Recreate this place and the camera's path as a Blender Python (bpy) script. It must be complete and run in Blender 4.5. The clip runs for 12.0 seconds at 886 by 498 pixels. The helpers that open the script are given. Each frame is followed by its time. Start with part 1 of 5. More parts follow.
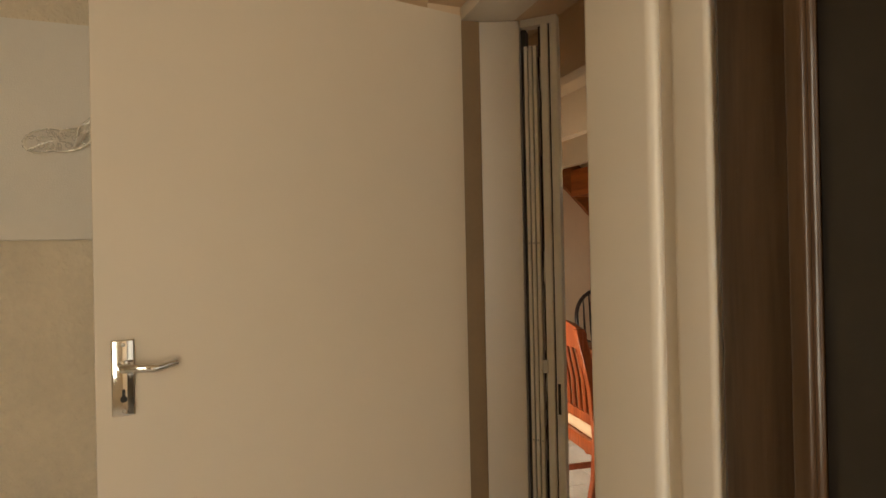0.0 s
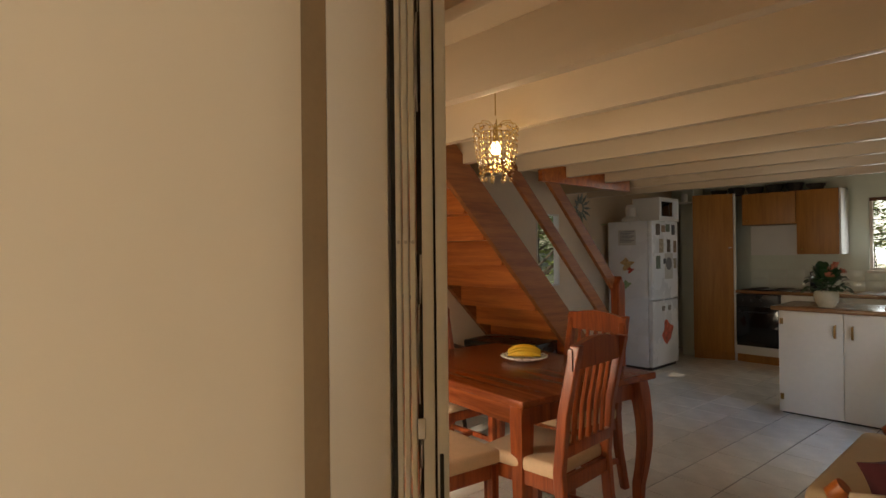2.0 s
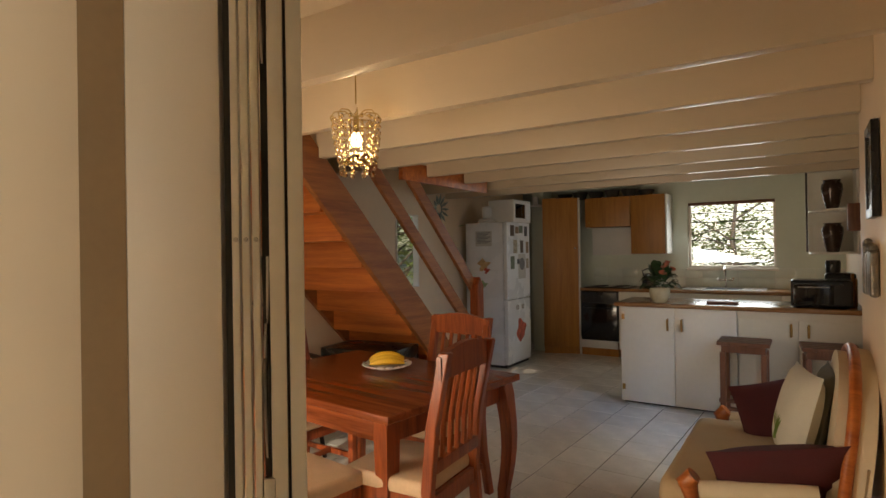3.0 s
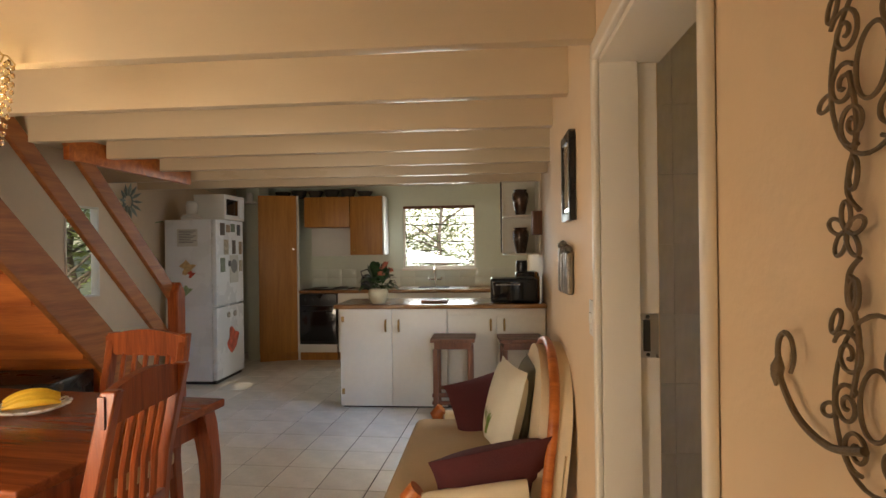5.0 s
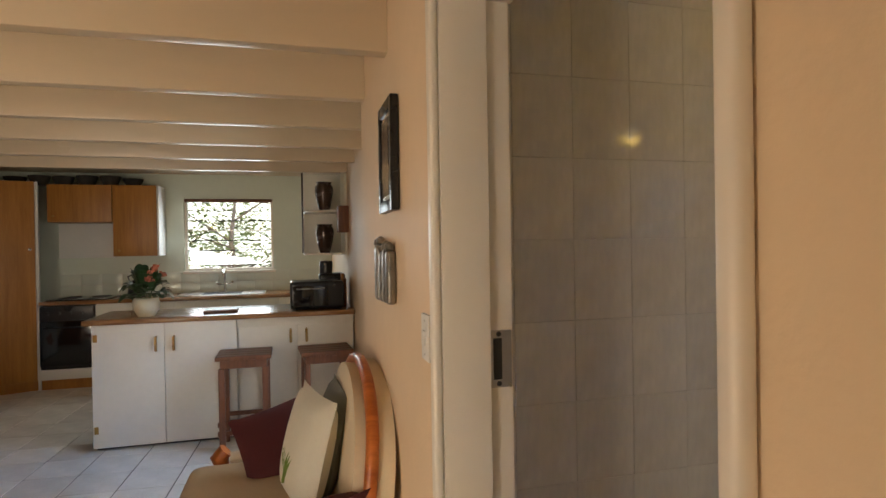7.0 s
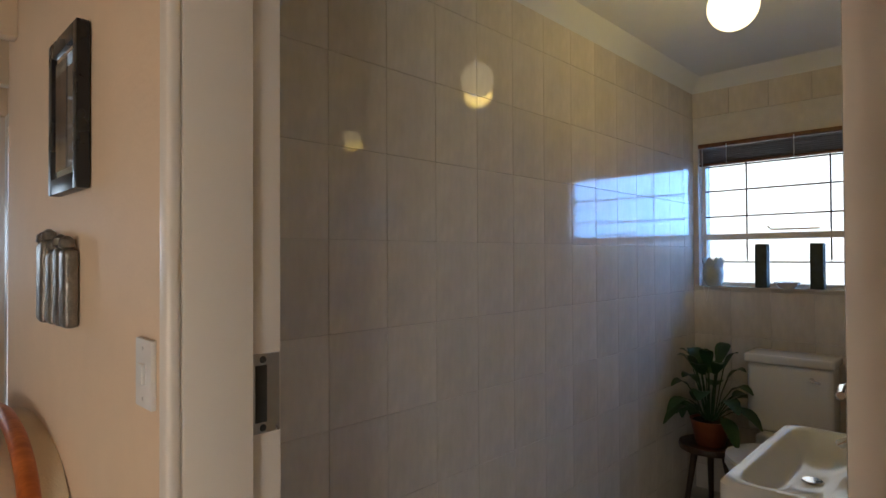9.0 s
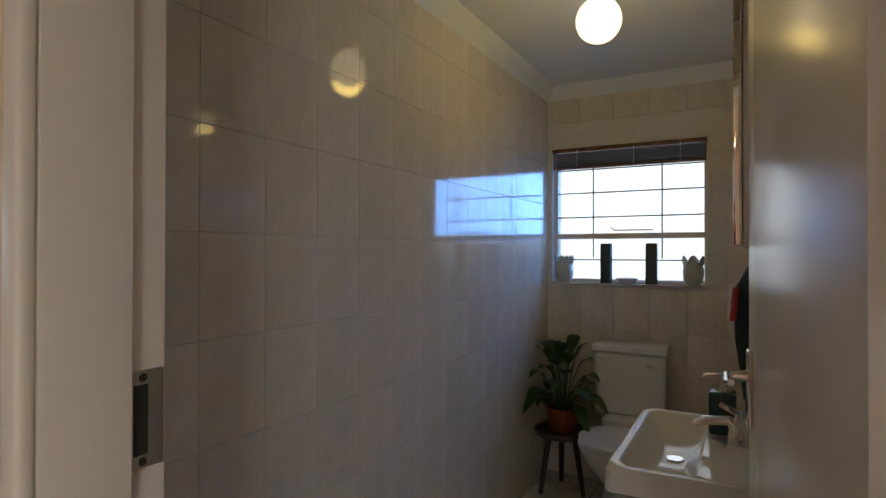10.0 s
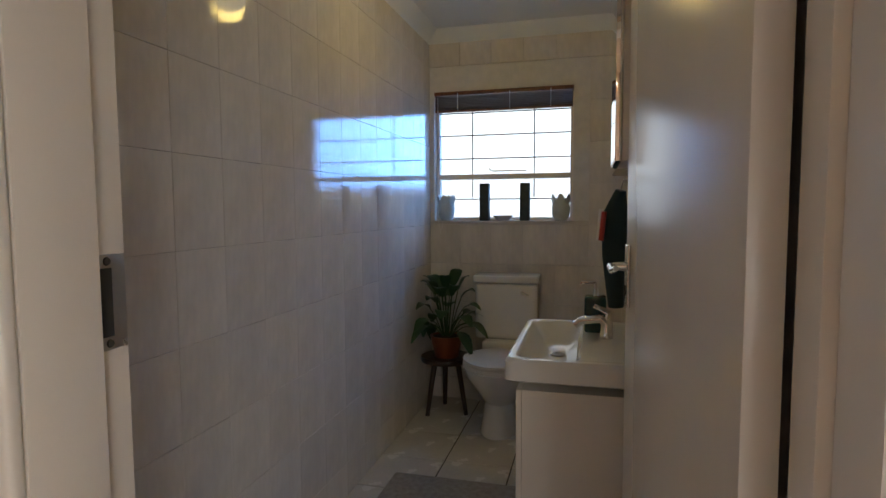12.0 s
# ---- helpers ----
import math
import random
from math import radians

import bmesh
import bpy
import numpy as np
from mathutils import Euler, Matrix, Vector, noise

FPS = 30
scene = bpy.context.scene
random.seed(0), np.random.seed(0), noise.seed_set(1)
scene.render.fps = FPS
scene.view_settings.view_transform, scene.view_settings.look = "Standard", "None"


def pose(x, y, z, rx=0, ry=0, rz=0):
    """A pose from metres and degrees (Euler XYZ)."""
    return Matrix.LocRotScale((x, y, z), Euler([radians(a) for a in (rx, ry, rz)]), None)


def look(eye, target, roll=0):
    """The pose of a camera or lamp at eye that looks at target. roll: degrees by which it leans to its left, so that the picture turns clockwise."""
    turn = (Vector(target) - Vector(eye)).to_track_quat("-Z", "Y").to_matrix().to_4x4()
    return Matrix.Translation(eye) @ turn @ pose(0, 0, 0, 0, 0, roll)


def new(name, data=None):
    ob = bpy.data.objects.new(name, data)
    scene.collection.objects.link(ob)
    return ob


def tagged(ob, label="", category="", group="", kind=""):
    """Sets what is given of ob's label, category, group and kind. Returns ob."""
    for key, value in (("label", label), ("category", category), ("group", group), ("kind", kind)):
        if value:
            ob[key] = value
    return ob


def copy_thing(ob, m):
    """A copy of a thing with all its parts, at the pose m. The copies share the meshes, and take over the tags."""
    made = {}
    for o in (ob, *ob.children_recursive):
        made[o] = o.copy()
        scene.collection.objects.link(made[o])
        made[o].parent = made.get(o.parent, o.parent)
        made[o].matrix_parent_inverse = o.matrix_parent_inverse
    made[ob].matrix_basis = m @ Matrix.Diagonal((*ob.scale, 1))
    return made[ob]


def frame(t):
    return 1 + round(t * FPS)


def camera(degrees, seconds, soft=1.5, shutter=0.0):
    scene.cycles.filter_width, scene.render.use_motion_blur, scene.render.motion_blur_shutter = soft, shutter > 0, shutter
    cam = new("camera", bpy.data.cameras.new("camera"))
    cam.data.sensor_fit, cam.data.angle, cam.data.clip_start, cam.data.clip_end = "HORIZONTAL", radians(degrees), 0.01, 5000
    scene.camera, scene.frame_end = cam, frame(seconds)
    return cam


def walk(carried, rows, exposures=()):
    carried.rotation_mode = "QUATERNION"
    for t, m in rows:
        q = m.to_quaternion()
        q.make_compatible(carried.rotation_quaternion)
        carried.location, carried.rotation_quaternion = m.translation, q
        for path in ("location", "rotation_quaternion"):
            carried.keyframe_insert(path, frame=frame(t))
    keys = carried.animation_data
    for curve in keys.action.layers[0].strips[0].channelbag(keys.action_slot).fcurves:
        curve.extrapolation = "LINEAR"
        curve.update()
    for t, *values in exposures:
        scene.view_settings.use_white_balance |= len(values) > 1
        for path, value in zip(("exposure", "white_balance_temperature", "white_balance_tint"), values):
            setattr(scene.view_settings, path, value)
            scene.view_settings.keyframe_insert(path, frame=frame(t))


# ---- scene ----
cam = camera(76.3, 12.0)
PATH = [
    (0, (0.422, 1.5, 1.389), (-1.459, 2.18, 1.399), -1.2),
    (0.5, (0.293, 1.503, 1.389), (-1.56, 2.256, 1.405), -1.1),
    (1, (0.135, 1.504, 1.388), (-1.644, 2.417, 1.403), -0.6),
    (1.5, (-0.022, 1.554, 1.391), (-1.679, 2.674, 1.402), -0.4),
    (2, (-0.138, 1.618, 1.39), (-1.61, 2.971, 1.399), -0.6),
    (2.5, (-0.24, 1.698, 1.392), (-1.547, 3.211, 1.395), -0.7),
    (3, (-0.305, 1.768, 1.388), (-1.39, 3.448, 1.396), -0.9),
    (3.5, (-0.355, 1.825, 1.393), (-1.216, 3.63, 1.399), -0.9),
    (5.5, (-0.406, 2.199, 1.384), (-0.404, 4.199, 1.38), -0.8),
    (6, (-0.389, 2.328, 1.384), (-0.252, 4.323, 1.376), -0.9),
    (6.5, (-0.391, 2.48, 1.375), (-0.079, 4.455, 1.362), -0.9),
    (7, (-0.395, 2.591, 1.378), (0.12, 4.524, 1.365), -0.9),
    (9, (-0.409, 2.922, 1.345), (1.026, 4.315, 1.37), -0.3),
    (9.5, (-0.405, 3.035, 1.349), (1.243, 4.168, 1.363), 0.3),
    (10, (-0.421, 3.072, 1.343), (1.339, 4.022, 1.357), 0.1),
    (10.5, (-0.463, 3.089, 1.313), (1.358, 3.914, 1.328), -0.0),
    (11, (-0.526, 3.106, 1.292), (1.35, 3.801, 1.309), -0.1),
    (11.5, (-0.551, 3.128, 1.269), (1.359, 3.722, 1.246), -0.3),
    (12, (-0.56, 3.15, 1.247), (1.369, 3.659, 1.102), -0.3),
]
walk(cam, [(t, look(eye, target, roll)) for t, eye, target, roll in PATH], exposures=[(0, -1.2, 6450, 10), (1.0, -1.15, 6600, 11), (2.5, -0.8, 6700, 11), (3.5, -0.55, 6750, 11), (5.5, -0.1, 6550, 10), (7.2, -0.15, 6150, 10), (9.0, -0.4, 5350, 10), (9.5, -0.65, 5200, 10), (10.5, -0.6, 5200, 10), (12.0, -0.35, 5100, 10)])


# ---- world and light ----
SUN_EL, SUN_AZ = 20.0, 172.0
world = bpy.data.worlds.new("sky")
scene.world = world
world.use_nodes = True
wn = world.node_tree
sky = wn.nodes.new("ShaderNodeTexSky")
sky.sky_type, sky.sun_disc = "NISHITA", False
sky.sun_elevation, sky.sun_rotation = radians(SUN_EL), radians(SUN_AZ)
wn.links.new(sky.outputs[0], wn.nodes["Background"].inputs[0])
wn.nodes["Background"].inputs[1].default_value = 0.15

sun = bpy.data.lights.new("sun", "SUN")
sun.energy, sun.angle, sun.color = 5.0, radians(0.6), (1.0, 0.86, 0.68)
sun_ob = new("sun", sun)
sa = radians(SUN_AZ)
sun_ob.matrix_world = look((math.sin(sa) * 30 * math.cos(radians(SUN_EL)), math.cos(sa) * 30 * math.cos(radians(SUN_EL)), 30 * math.sin(radians(SUN_EL))), (0, 0, 0))


def area_light(name, eye, target, sx, sy, watts, color):
    d = bpy.data.lights.new(name, "AREA")
    d.shape, d.size, d.size_y, d.energy, d.color = "RECTANGLE", sx, sy, watts, color
    ob = new(name, d)
    ob.matrix_world = look(eye, target)
    return ob


DAY = (1.0, 0.95, 0.87)
# Lamp added at an out-of-view opening, to light door leaf and porch wall.
area_light("porch_added_daylight", (2.18, 1.15, 1.45), (-1.5, 1.15, 1.4), 0.75, 1.6, 55, (1.0, 0.88, 0.68))
# Stand-in for daylight from an unseen window assumed in the south wall.
area_light("dining_unseen_window_lamp", (-2.35, 2.19, 0.92), (-1.7, 5.4, 0.1), 1.1, 0.8, 44, (1.0, 0.85, 0.65)).data.spread = radians(155)
area_light("kitchen_window_daylight", (-1.1, 9.54, 1.55), (-1.4, 6.0, 0.2), 0.9, 0.75, 15, (0.90, 0.98, 1.0))
area_light("side_door_daylight", (0.05, 5.65, 1.05), (-2.6, 6.3, 0.0), 0.7, 1.7, 7.0, (0.86, 0.93, 1.0)).data.spread = radians(140)


def point_light(name, at, watts, color, r):
    d = bpy.data.lights.new(name, "POINT")
    d.energy, d.color, d.shadow_soft_size = watts, color, r
    ob = new(name, d)
    ob.location = at
    return ob


point_light("pendant_bulb_light", (-2.01, 3.72, 1.84), 5, (1.0, 0.72, 0.38), 0.03)
point_light("globe_light", (1.75, 3.57, 2.17), 4.2, (1.0, 0.62, 0.12), 0.07)

# ---- materials ----


def mat(name, color, rough=0.6, metal=0.0, var=0.08, scale=6.0, bump=0.0, bump_scale=60.0, spec=0.5, random_var=0.0, stretch=(1, 1, 1)):
    """A Principled material with variation at two scales, fine relief and, for pieces, a shade by piece."""
    m = bpy.data.materials.new(name)
    m.use_nodes = True
    t = m.node_tree
    b = t.nodes["Principled BSDF"]
    b.inputs["Roughness"].default_value, b.inputs["Metallic"].default_value = rough, metal
    b.inputs["Specular IOR Level"].default_value = spec
    co = t.nodes.new("ShaderNodeTexCoord")
    mp = t.nodes.new("ShaderNodeMapping")
    mp.inputs["Scale"].default_value = stretch
    t.links.new(co.outputs["Object"], mp.inputs[0])
    n1 = t.nodes.new("ShaderNodeTexNoise")
    n1.inputs["Scale"].default_value, n1.inputs["Detail"].default_value = scale, 5
    t.links.new(mp.outputs[0], n1.inputs["Vector"])
    n2 = t.nodes.new("ShaderNodeTexNoise")
    n2.inputs["Scale"].default_value, n2.inputs["Detail"].default_value = scale * 9, 3
    t.links.new(mp.outputs[0], n2.inputs["Vector"])
    add = t.nodes.new("ShaderNodeMath")
    add.operation = "MULTIPLY_ADD"
    add.inputs[1].default_value = 0.45
    t.links.new(n2.outputs[0], add.inputs[0])
    t.links.new(n1.outputs[0], add.inputs[2])
    ramp = t.nodes.new("ShaderNodeMapRange")
    ramp.inputs["From Min"].default_value, ramp.inputs["From Max"].default_value = 0.4, 1.05
    ramp.inputs["To Min"].default_value, ramp.inputs["To Max"].default_value = 1 - var, 1 + var
    t.links.new(add.outputs[0], ramp.inputs[0])
    hsv = t.nodes.new("ShaderNodeHueSaturation")
    hsv.inputs["Color"].default_value = (*color, 1)
    t.links.new(ramp.outputs[0], hsv.inputs["Value"])
    out = hsv.outputs[0]
    if random_var:
        inf = t.nodes.new("ShaderNodeObjectInfo")
        r2 = t.nodes.new("ShaderNodeMapRange")
        r2.inputs["To Min"].default_value, r2.inputs["To Max"].default_value = 1 - random_var, 1 + random_var
        t.links.new(inf.outputs["Random"], r2.inputs[0])
        h2 = t.nodes.new("ShaderNodeHueSaturation")
        t.links.new(out, h2.inputs["Color"])
        t.links.new(r2.outputs[0], h2.inputs["Value"])
        out = h2.outputs[0]
    t.links.new(out, b.inputs["Base Color"])
    rr = t.nodes.new("ShaderNodeMapRange")
    rr.inputs["From Min"].default_value, rr.inputs["From Max"].default_value = 0.3, 0.7
    rr.inputs["To Min"].default_value, rr.inputs["To Max"].default_value = max(0.02, rough - 0.06), min(1, rough + 0.06)
    t.links.new(n1.outputs[0], rr.inputs[0])
    t.links.new(rr.outputs[0], b.inputs["Roughness"])
    if bump:
        n3 = t.nodes.new("ShaderNodeTexNoise")
        n3.inputs["Scale"].default_value, n3.inputs["Detail"].default_value = bump_scale, 4
        t.links.new(mp.outputs[0], n3.inputs["Vector"])
        bp = t.nodes.new("ShaderNodeBump")
        bp.inputs["Strength"].default_value, bp.inputs["Distance"].default_value = bump, 0.01
        t.links.new(n3.outputs[0], bp.inputs["Height"])
        t.links.new(bp.outputs[0], b.inputs["Normal"])
    return m


def wood(name, dark, light, rough=0.4, axis=1, rings=9.0, rv=0.0):
    """Timber with grain drawn out along one axis of the piece."""
    m = bpy.data.materials.new(name)
    m.use_nodes = True
    t = m.node_tree
    b = t.nodes["Principled BSDF"]
    b.inputs["Roughness"].default_value = rough
    co = t.nodes.new("ShaderNodeTexCoord")
    mp = t.nodes.new("ShaderNodeMapping")
    s = [rings] * 3
    s[axis] = rings * 0.07
    mp.inputs["Scale"].default_value = s
    t.links.new(co.outputs["Object"], mp.inputs[0])
    n = t.nodes.new("ShaderNodeTexNoise")
    n.inputs["Scale"].default_value, n.inputs["Detail"].default_value, n.inputs["Distortion"].default_value = 2.2, 7, 0.6
    t.links.new(mp.outputs[0], n.inputs["Vector"])
    n2 = t.nodes.new("ShaderNodeTexNoise")
    n2.inputs["Scale"].default_value, n2.inputs["Detail"].default_value = 14, 3
    t.links.new(mp.outputs[0], n2.inputs["Vector"])
    mx = t.nodes.new("ShaderNodeMath")
    mx.operation = "MULTIPLY_ADD"
    mx.inputs[1].default_value = 0.4
    t.links.new(n2.outputs[0], mx.inputs[0])
    t.links.new(n.outputs[0], mx.inputs[2])
    cr = t.nodes.new("ShaderNodeValToRGB")
    cr.color_ramp.elements[0].position, cr.color_ramp.elements[0].color = 0.5, (*dark, 1)
    cr.color_ramp.elements[1].position, cr.color_ramp.elements[1].color = 0.9, (*light, 1)
    t.links.new(mx.outputs[0], cr.inputs[0])
    out = cr.outputs[0]
    if rv:
        inf = t.nodes.new("ShaderNodeObjectInfo")
        r2 = t.nodes.new("ShaderNodeMapRange")
        r2.inputs["To Min"].default_value, r2.inputs["To Max"].default_value = 1 - rv, 1 + rv
        t.links.new(inf.outputs["Random"], r2.inputs[0])
        h2 = t.nodes.new("ShaderNodeHueSaturation")
        t.links.new(out, h2.inputs["Color"])
        t.links.new(r2.outputs[0], h2.inputs["Value"])
        out = h2.outputs[0]
    t.links.new(out, b.inputs["Base Color"])
    bp = t.nodes.new("ShaderNodeBump")
    bp.inputs["Strength"].default_value, bp.inputs["Distance"].default_value = 0.12, 0.004
    t.links.new(n2.outputs[0], bp.inputs["Height"])
    t.links.new(bp.outputs[0], b.inputs["Normal"])
    return m


def glow(name, color, strength):
    m = bpy.data.materials.new(name)
    m.use_nodes = True
    b = m.node_tree.nodes["Principled BSDF"]
    b.inputs["Base Color"].default_value = (*color, 1)
    b.inputs["Emission Color"].default_value = (*color, 1)
    b.inputs["Emission Strength"].default_value = strength
    return m


def glass(name, color=(1, 1, 1), rough=0.0, ior=1.45):
    m = bpy.data.materials.new(name)
    m.use_nodes = True
    b = m.node_tree.nodes["Principled BSDF"]
    b.inputs["Base Color"].default_value = (*color, 1)
    b.inputs["Transmission Weight"].default_value = 1.0
    b.inputs["Roughness"].default_value, b.inputs["IOR"].default_value = rough, ior
    return m


M_PLASTER = mat("cream_plaster", (0.80, 0.62, 0.42), 0.62, var=0.05, scale=1.6, bump=0.10, bump_scale=70)
M_CEIL = mat("cream_ceiling_paint", (0.63, 0.50, 0.34), 0.5, var=0.05, scale=1.5, bump=0.05, bump_scale=50)
M_BEAM = mat("cream_gloss_beam_paint", (0.63, 0.50, 0.34), 0.33, var=0.05, scale=2.0, bump=0.06, bump_scale=35, stretch=(0.25, 1, 1))
M_ROUGHCAST = mat("rough_textured_plaster", (0.84, 0.74, 0.57), 0.8, var=0.10, scale=5, bump=0.9, bump_scale=85)
M_DOOR = mat("white_door_enamel", (0.80, 0.70, 0.56), 0.6, var=0.03, scale=1.2, bump=0.03, bump_scale=40)
M_BDOOR = mat("white_bathroom_door_enamel", (0.80, 0.76, 0.70), 0.27, var=0.03, scale=1.2, bump=0.012, bump_scale=120, stretch=(1, 1, 0.15))
M_FRAME = mat("white_steel_frame_enamel", (0.82, 0.75, 0.65), 0.38, var=0.02, scale=1.3, bump=0.03, bump_scale=30)
M_KITWALL = mat("pale_green_kitchen_paint", (0.66, 0.70, 0.60), 0.45, var=0.05, scale=2, bump=0.05)
M_GROUT = mat("dark_floor_grout", (0.055, 0.045, 0.035), 0.9, var=0.2, scale=20)
M_TILE = mat("glazed_beige_floor_tile", (0.80, 0.76, 0.68), 0.16, var=0.12, scale=7, bump=0.04, bump_scale=14, random_var=0.07)
M_BTILE = mat("glazed_bathroom_wall_tile", (0.66, 0.61, 0.54), 0.07, var=0.17, scale=5, bump=0.012, bump_scale=9, random_var=0.05, stretch=(1, 1, 0.35))
M_BFLOOR = mat("white_bathroom_floor_tile", (0.62, 0.59, 0.53), 0.25, var=0.10, scale=6, bump=0.04, random_var=0.05)
M_BGROUT = mat("pale_wall_grout", (0.68, 0.65, 0.60), 0.85, var=0.1, scale=20)
M_BCEIL = mat("white_bathroom_ceiling", (0.78, 0.80, 0.80), 0.55, var=0.03, scale=2)
M_ALU = mat("cream_coated_gate_steel", (0.78, 0.75, 0.68), 0.35, var=0.06, scale=8, bump=0.04)
# Near-black for dark parts; in gaps, slots and keyholes it paints the shade.
M_DARK = mat("dark_rubber_and_gap_shade", (0.03, 0.028, 0.025), 0.7)
M_STEEL = mat("brushed_steel", (0.55, 0.53, 0.50), 0.3, metal=1.0, var=0.1, scale=15)
M_CHROME = mat("polished_chrome", (0.75, 0.74, 0.72), 0.09, metal=1.0, var=0.05, scale=10)
M_FRIDGE = mat("white_fridge_enamel", (0.84, 0.86, 0.88), 0.28, var=0.04, scale=3, bump=0.03, bump_scale=80)
M_WHITE = mat("white_plastic", (0.75, 0.73, 0.69), 0.4, var=0.04, scale=6)
M_BLACK = mat("black_plastic", (0.012, 0.012, 0.013), 0.3, var=0.2, scale=8)
M_BLACKGLASS = mat("black_oven_glass", (0.008, 0.008, 0.009), 0.08, var=0.1, scale=5)
M_CUPB = mat("cream_cupboard_paint", (0.84, 0.80, 0.70), 0.4, var=0.05, scale=3, bump=0.04)
M_COUNTER = wood("laminate_worktop", (0.20, 0.085, 0.03), (0.42, 0.22, 0.09), 0.22, axis=0, rings=12)
M_OAK = wood("honey_veneer", (0.34, 0.13, 0.018), (0.46, 0.20, 0.034), 0.4, axis=2, rings=9)
M_RED = wood("red_stained_wood", (0.17, 0.032, 0.009), (0.36, 0.085, 0.022), 0.30, axis=2, rings=14)
M_REDTOP = wood("red_stained_tabletop", (0.15, 0.034, 0.010), (0.32, 0.08, 0.022), 0.24, axis=0, rings=10)
M_PINE = wood("orange_varnished_pine", (0.31, 0.074, 0.013), (0.55, 0.165, 0.032), 0.36, axis=0, rings=8, rv=0.12)
M_STRINGER = wood("dark_stained_stair_pine", (0.21, 0.066, 0.017), (0.38, 0.135, 0.034), 0.5, axis=1, rings=9)
M_BROWN = wood("brown_bar_stool_wood", (0.10, 0.036, 0.018), (0.20, 0.075, 0.036), 0.4, axis=2, rings=14)
M_DARKWOOD = wood("near_black_wood", (0.012, 0.008, 0.006), (0.045, 0.022, 0.014), 0.35, axis=2, rings=14)
M_SEAT = mat("beige_seat_suede", (0.60, 0.42, 0.26), 0.9, var=0.10, scale=8, bump=0.15, bump_scale=160)
M_SOFA = mat("cream_upholstery", (0.72, 0.60, 0.42), 0.92, var=0.06, scale=6, bump=0.2, bump_scale=220)
M_SOFASEAT = mat("tan_upholstery", (0.52, 0.38, 0.22), 0.92, var=0.07, scale=6, bump=0.2, bump_scale=220)
M_MAROON = mat("maroon_cushion_cloth", (0.085, 0.014, 0.018), 0.85, var=0.14, scale=9, bump=0.25, bump_scale=180)
M_BANANA = mat("banana_skin", (0.82, 0.52, 0.04), 0.45, var=0.12, scale=12)
M_CERAMIC = mat("white_glazed_ceramic", (0.80, 0.80, 0.78), 0.10, var=0.03, scale=5)
M_LEAF = mat("dark_green_leaf", (0.028, 0.07, 0.022), 0.4, var=0.3, scale=14)
M_SOIL = mat("potting_soil", (0.03, 0.02, 0.012), 0.95, var=0.3, scale=40)
M_COPPER = mat("copper_pot", (0.30, 0.09, 0.04), 0.35, metal=0.7, var=0.2, scale=8)
M_IRON = mat("antiqued_iron", (0.17, 0.12, 0.07), 0.5, metal=0.35, var=0.3, scale=30, bump=0.2, bump_scale=120)
M_BRASS = mat("aged_brass", (0.42, 0.27, 0.09), 0.3, metal=1.0, var=0.2, scale=12)
M_CANVAS = mat("white_canvas", (0.86, 0.82, 0.74), 0.8, var=0.03, scale=4, bump=0.15, bump_scale=260)
M_GLASS = glass("clear_glass")
M_CRYSTAL = glass("amber_crystal", (1.0, 0.84, 0.55), 0.02, 1.5)
M_OBSCURE = glass("lightly_frosted_glass", (1, 1, 1), 0.12)

# ---- building helpers ----


def box(bm, lo, hi, bevel=0.0, seg=2):
    x0, y0, z0 = lo
    x1, y1, z1 = hi
    vs = [bm.verts.new(p) for p in ((x0, y0, z0), (x1, y0, z0), (x1, y1, z0), (x0, y1, z0), (x0, y0, z1), (x1, y0, z1), (x1, y1, z1), (x0, y1, z1))]
    fs = [bm.faces.new([vs[i] for i in q]) for q in ((0, 3, 2, 1), (4, 5, 6, 7), (0, 1, 5, 4), (1, 2, 6, 5), (2, 3, 7, 6), (3, 0, 4, 7))]
    if bevel:
        es = list({e for f in fs for e in f.edges})
        bmesh.ops.bevel(bm, geom=es, offset=min(bevel, 0.45 * min(abs(x1 - x0), abs(y1 - y0), abs(z1 - z0))), segments=seg, affect="EDGES", profile=0.6)
    return bm


def bx(lo, hi, bevel=0.0, seg=2):
    return box(bmesh.new(), lo, hi, bevel, seg)


def tube(bm, pts, r, n=8, cap=True):
    """A round bar along points; r is one radius or one for each point."""
    pts = [Vector(p) for p in pts]
    rs = r if isinstance(r, (list, tuple)) else [r] * len(pts)
    rings, up = [], None
    for i, p in enumerate(pts):
        d = (pts[min(i + 1, len(pts) - 1)] - pts[max(i - 1, 0)]).normalized()
        if up is None:
            up = d.orthogonal().normalized()
        up = (up - d * up.dot(d)).normalized()
        side = d.cross(up)
        rings.append([bm.verts.new(p + (up * math.cos(a) + side * math.sin(a)) * rs[i]) for a in (2 * math.pi * k / n for k in range(n))])
    for a, b in zip(rings, rings[1:]):
        for k in range(n):
            bm.faces.new((a[k], a[(k + 1) % n], b[(k + 1) % n], b[k]))
    if cap:
        bm.faces.new(rings[0][::-1])
        bm.faces.new(rings[-1])
    return bm


def lathe(bm, prof, at=(0, 0, 0), n=24):
    """A turned body from (radius, height) pairs."""
    rings = []
    for r, z in prof:
        rings.append([bm.verts.new((at[0] + r * math.cos(2 * math.pi * k / n), at[1] + r * math.sin(2 * math.pi * k / n), at[2] + z)) for k in range(n)])
    for a, b in zip(rings, rings[1:]):
        for k in range(n):
            bm.faces.new((a[k], a[(k + 1) % n], b[(k + 1) % n], b[k]))
    bm.faces.new(rings[0][::-1])
    bm.faces.new(rings[-1])
    return bm


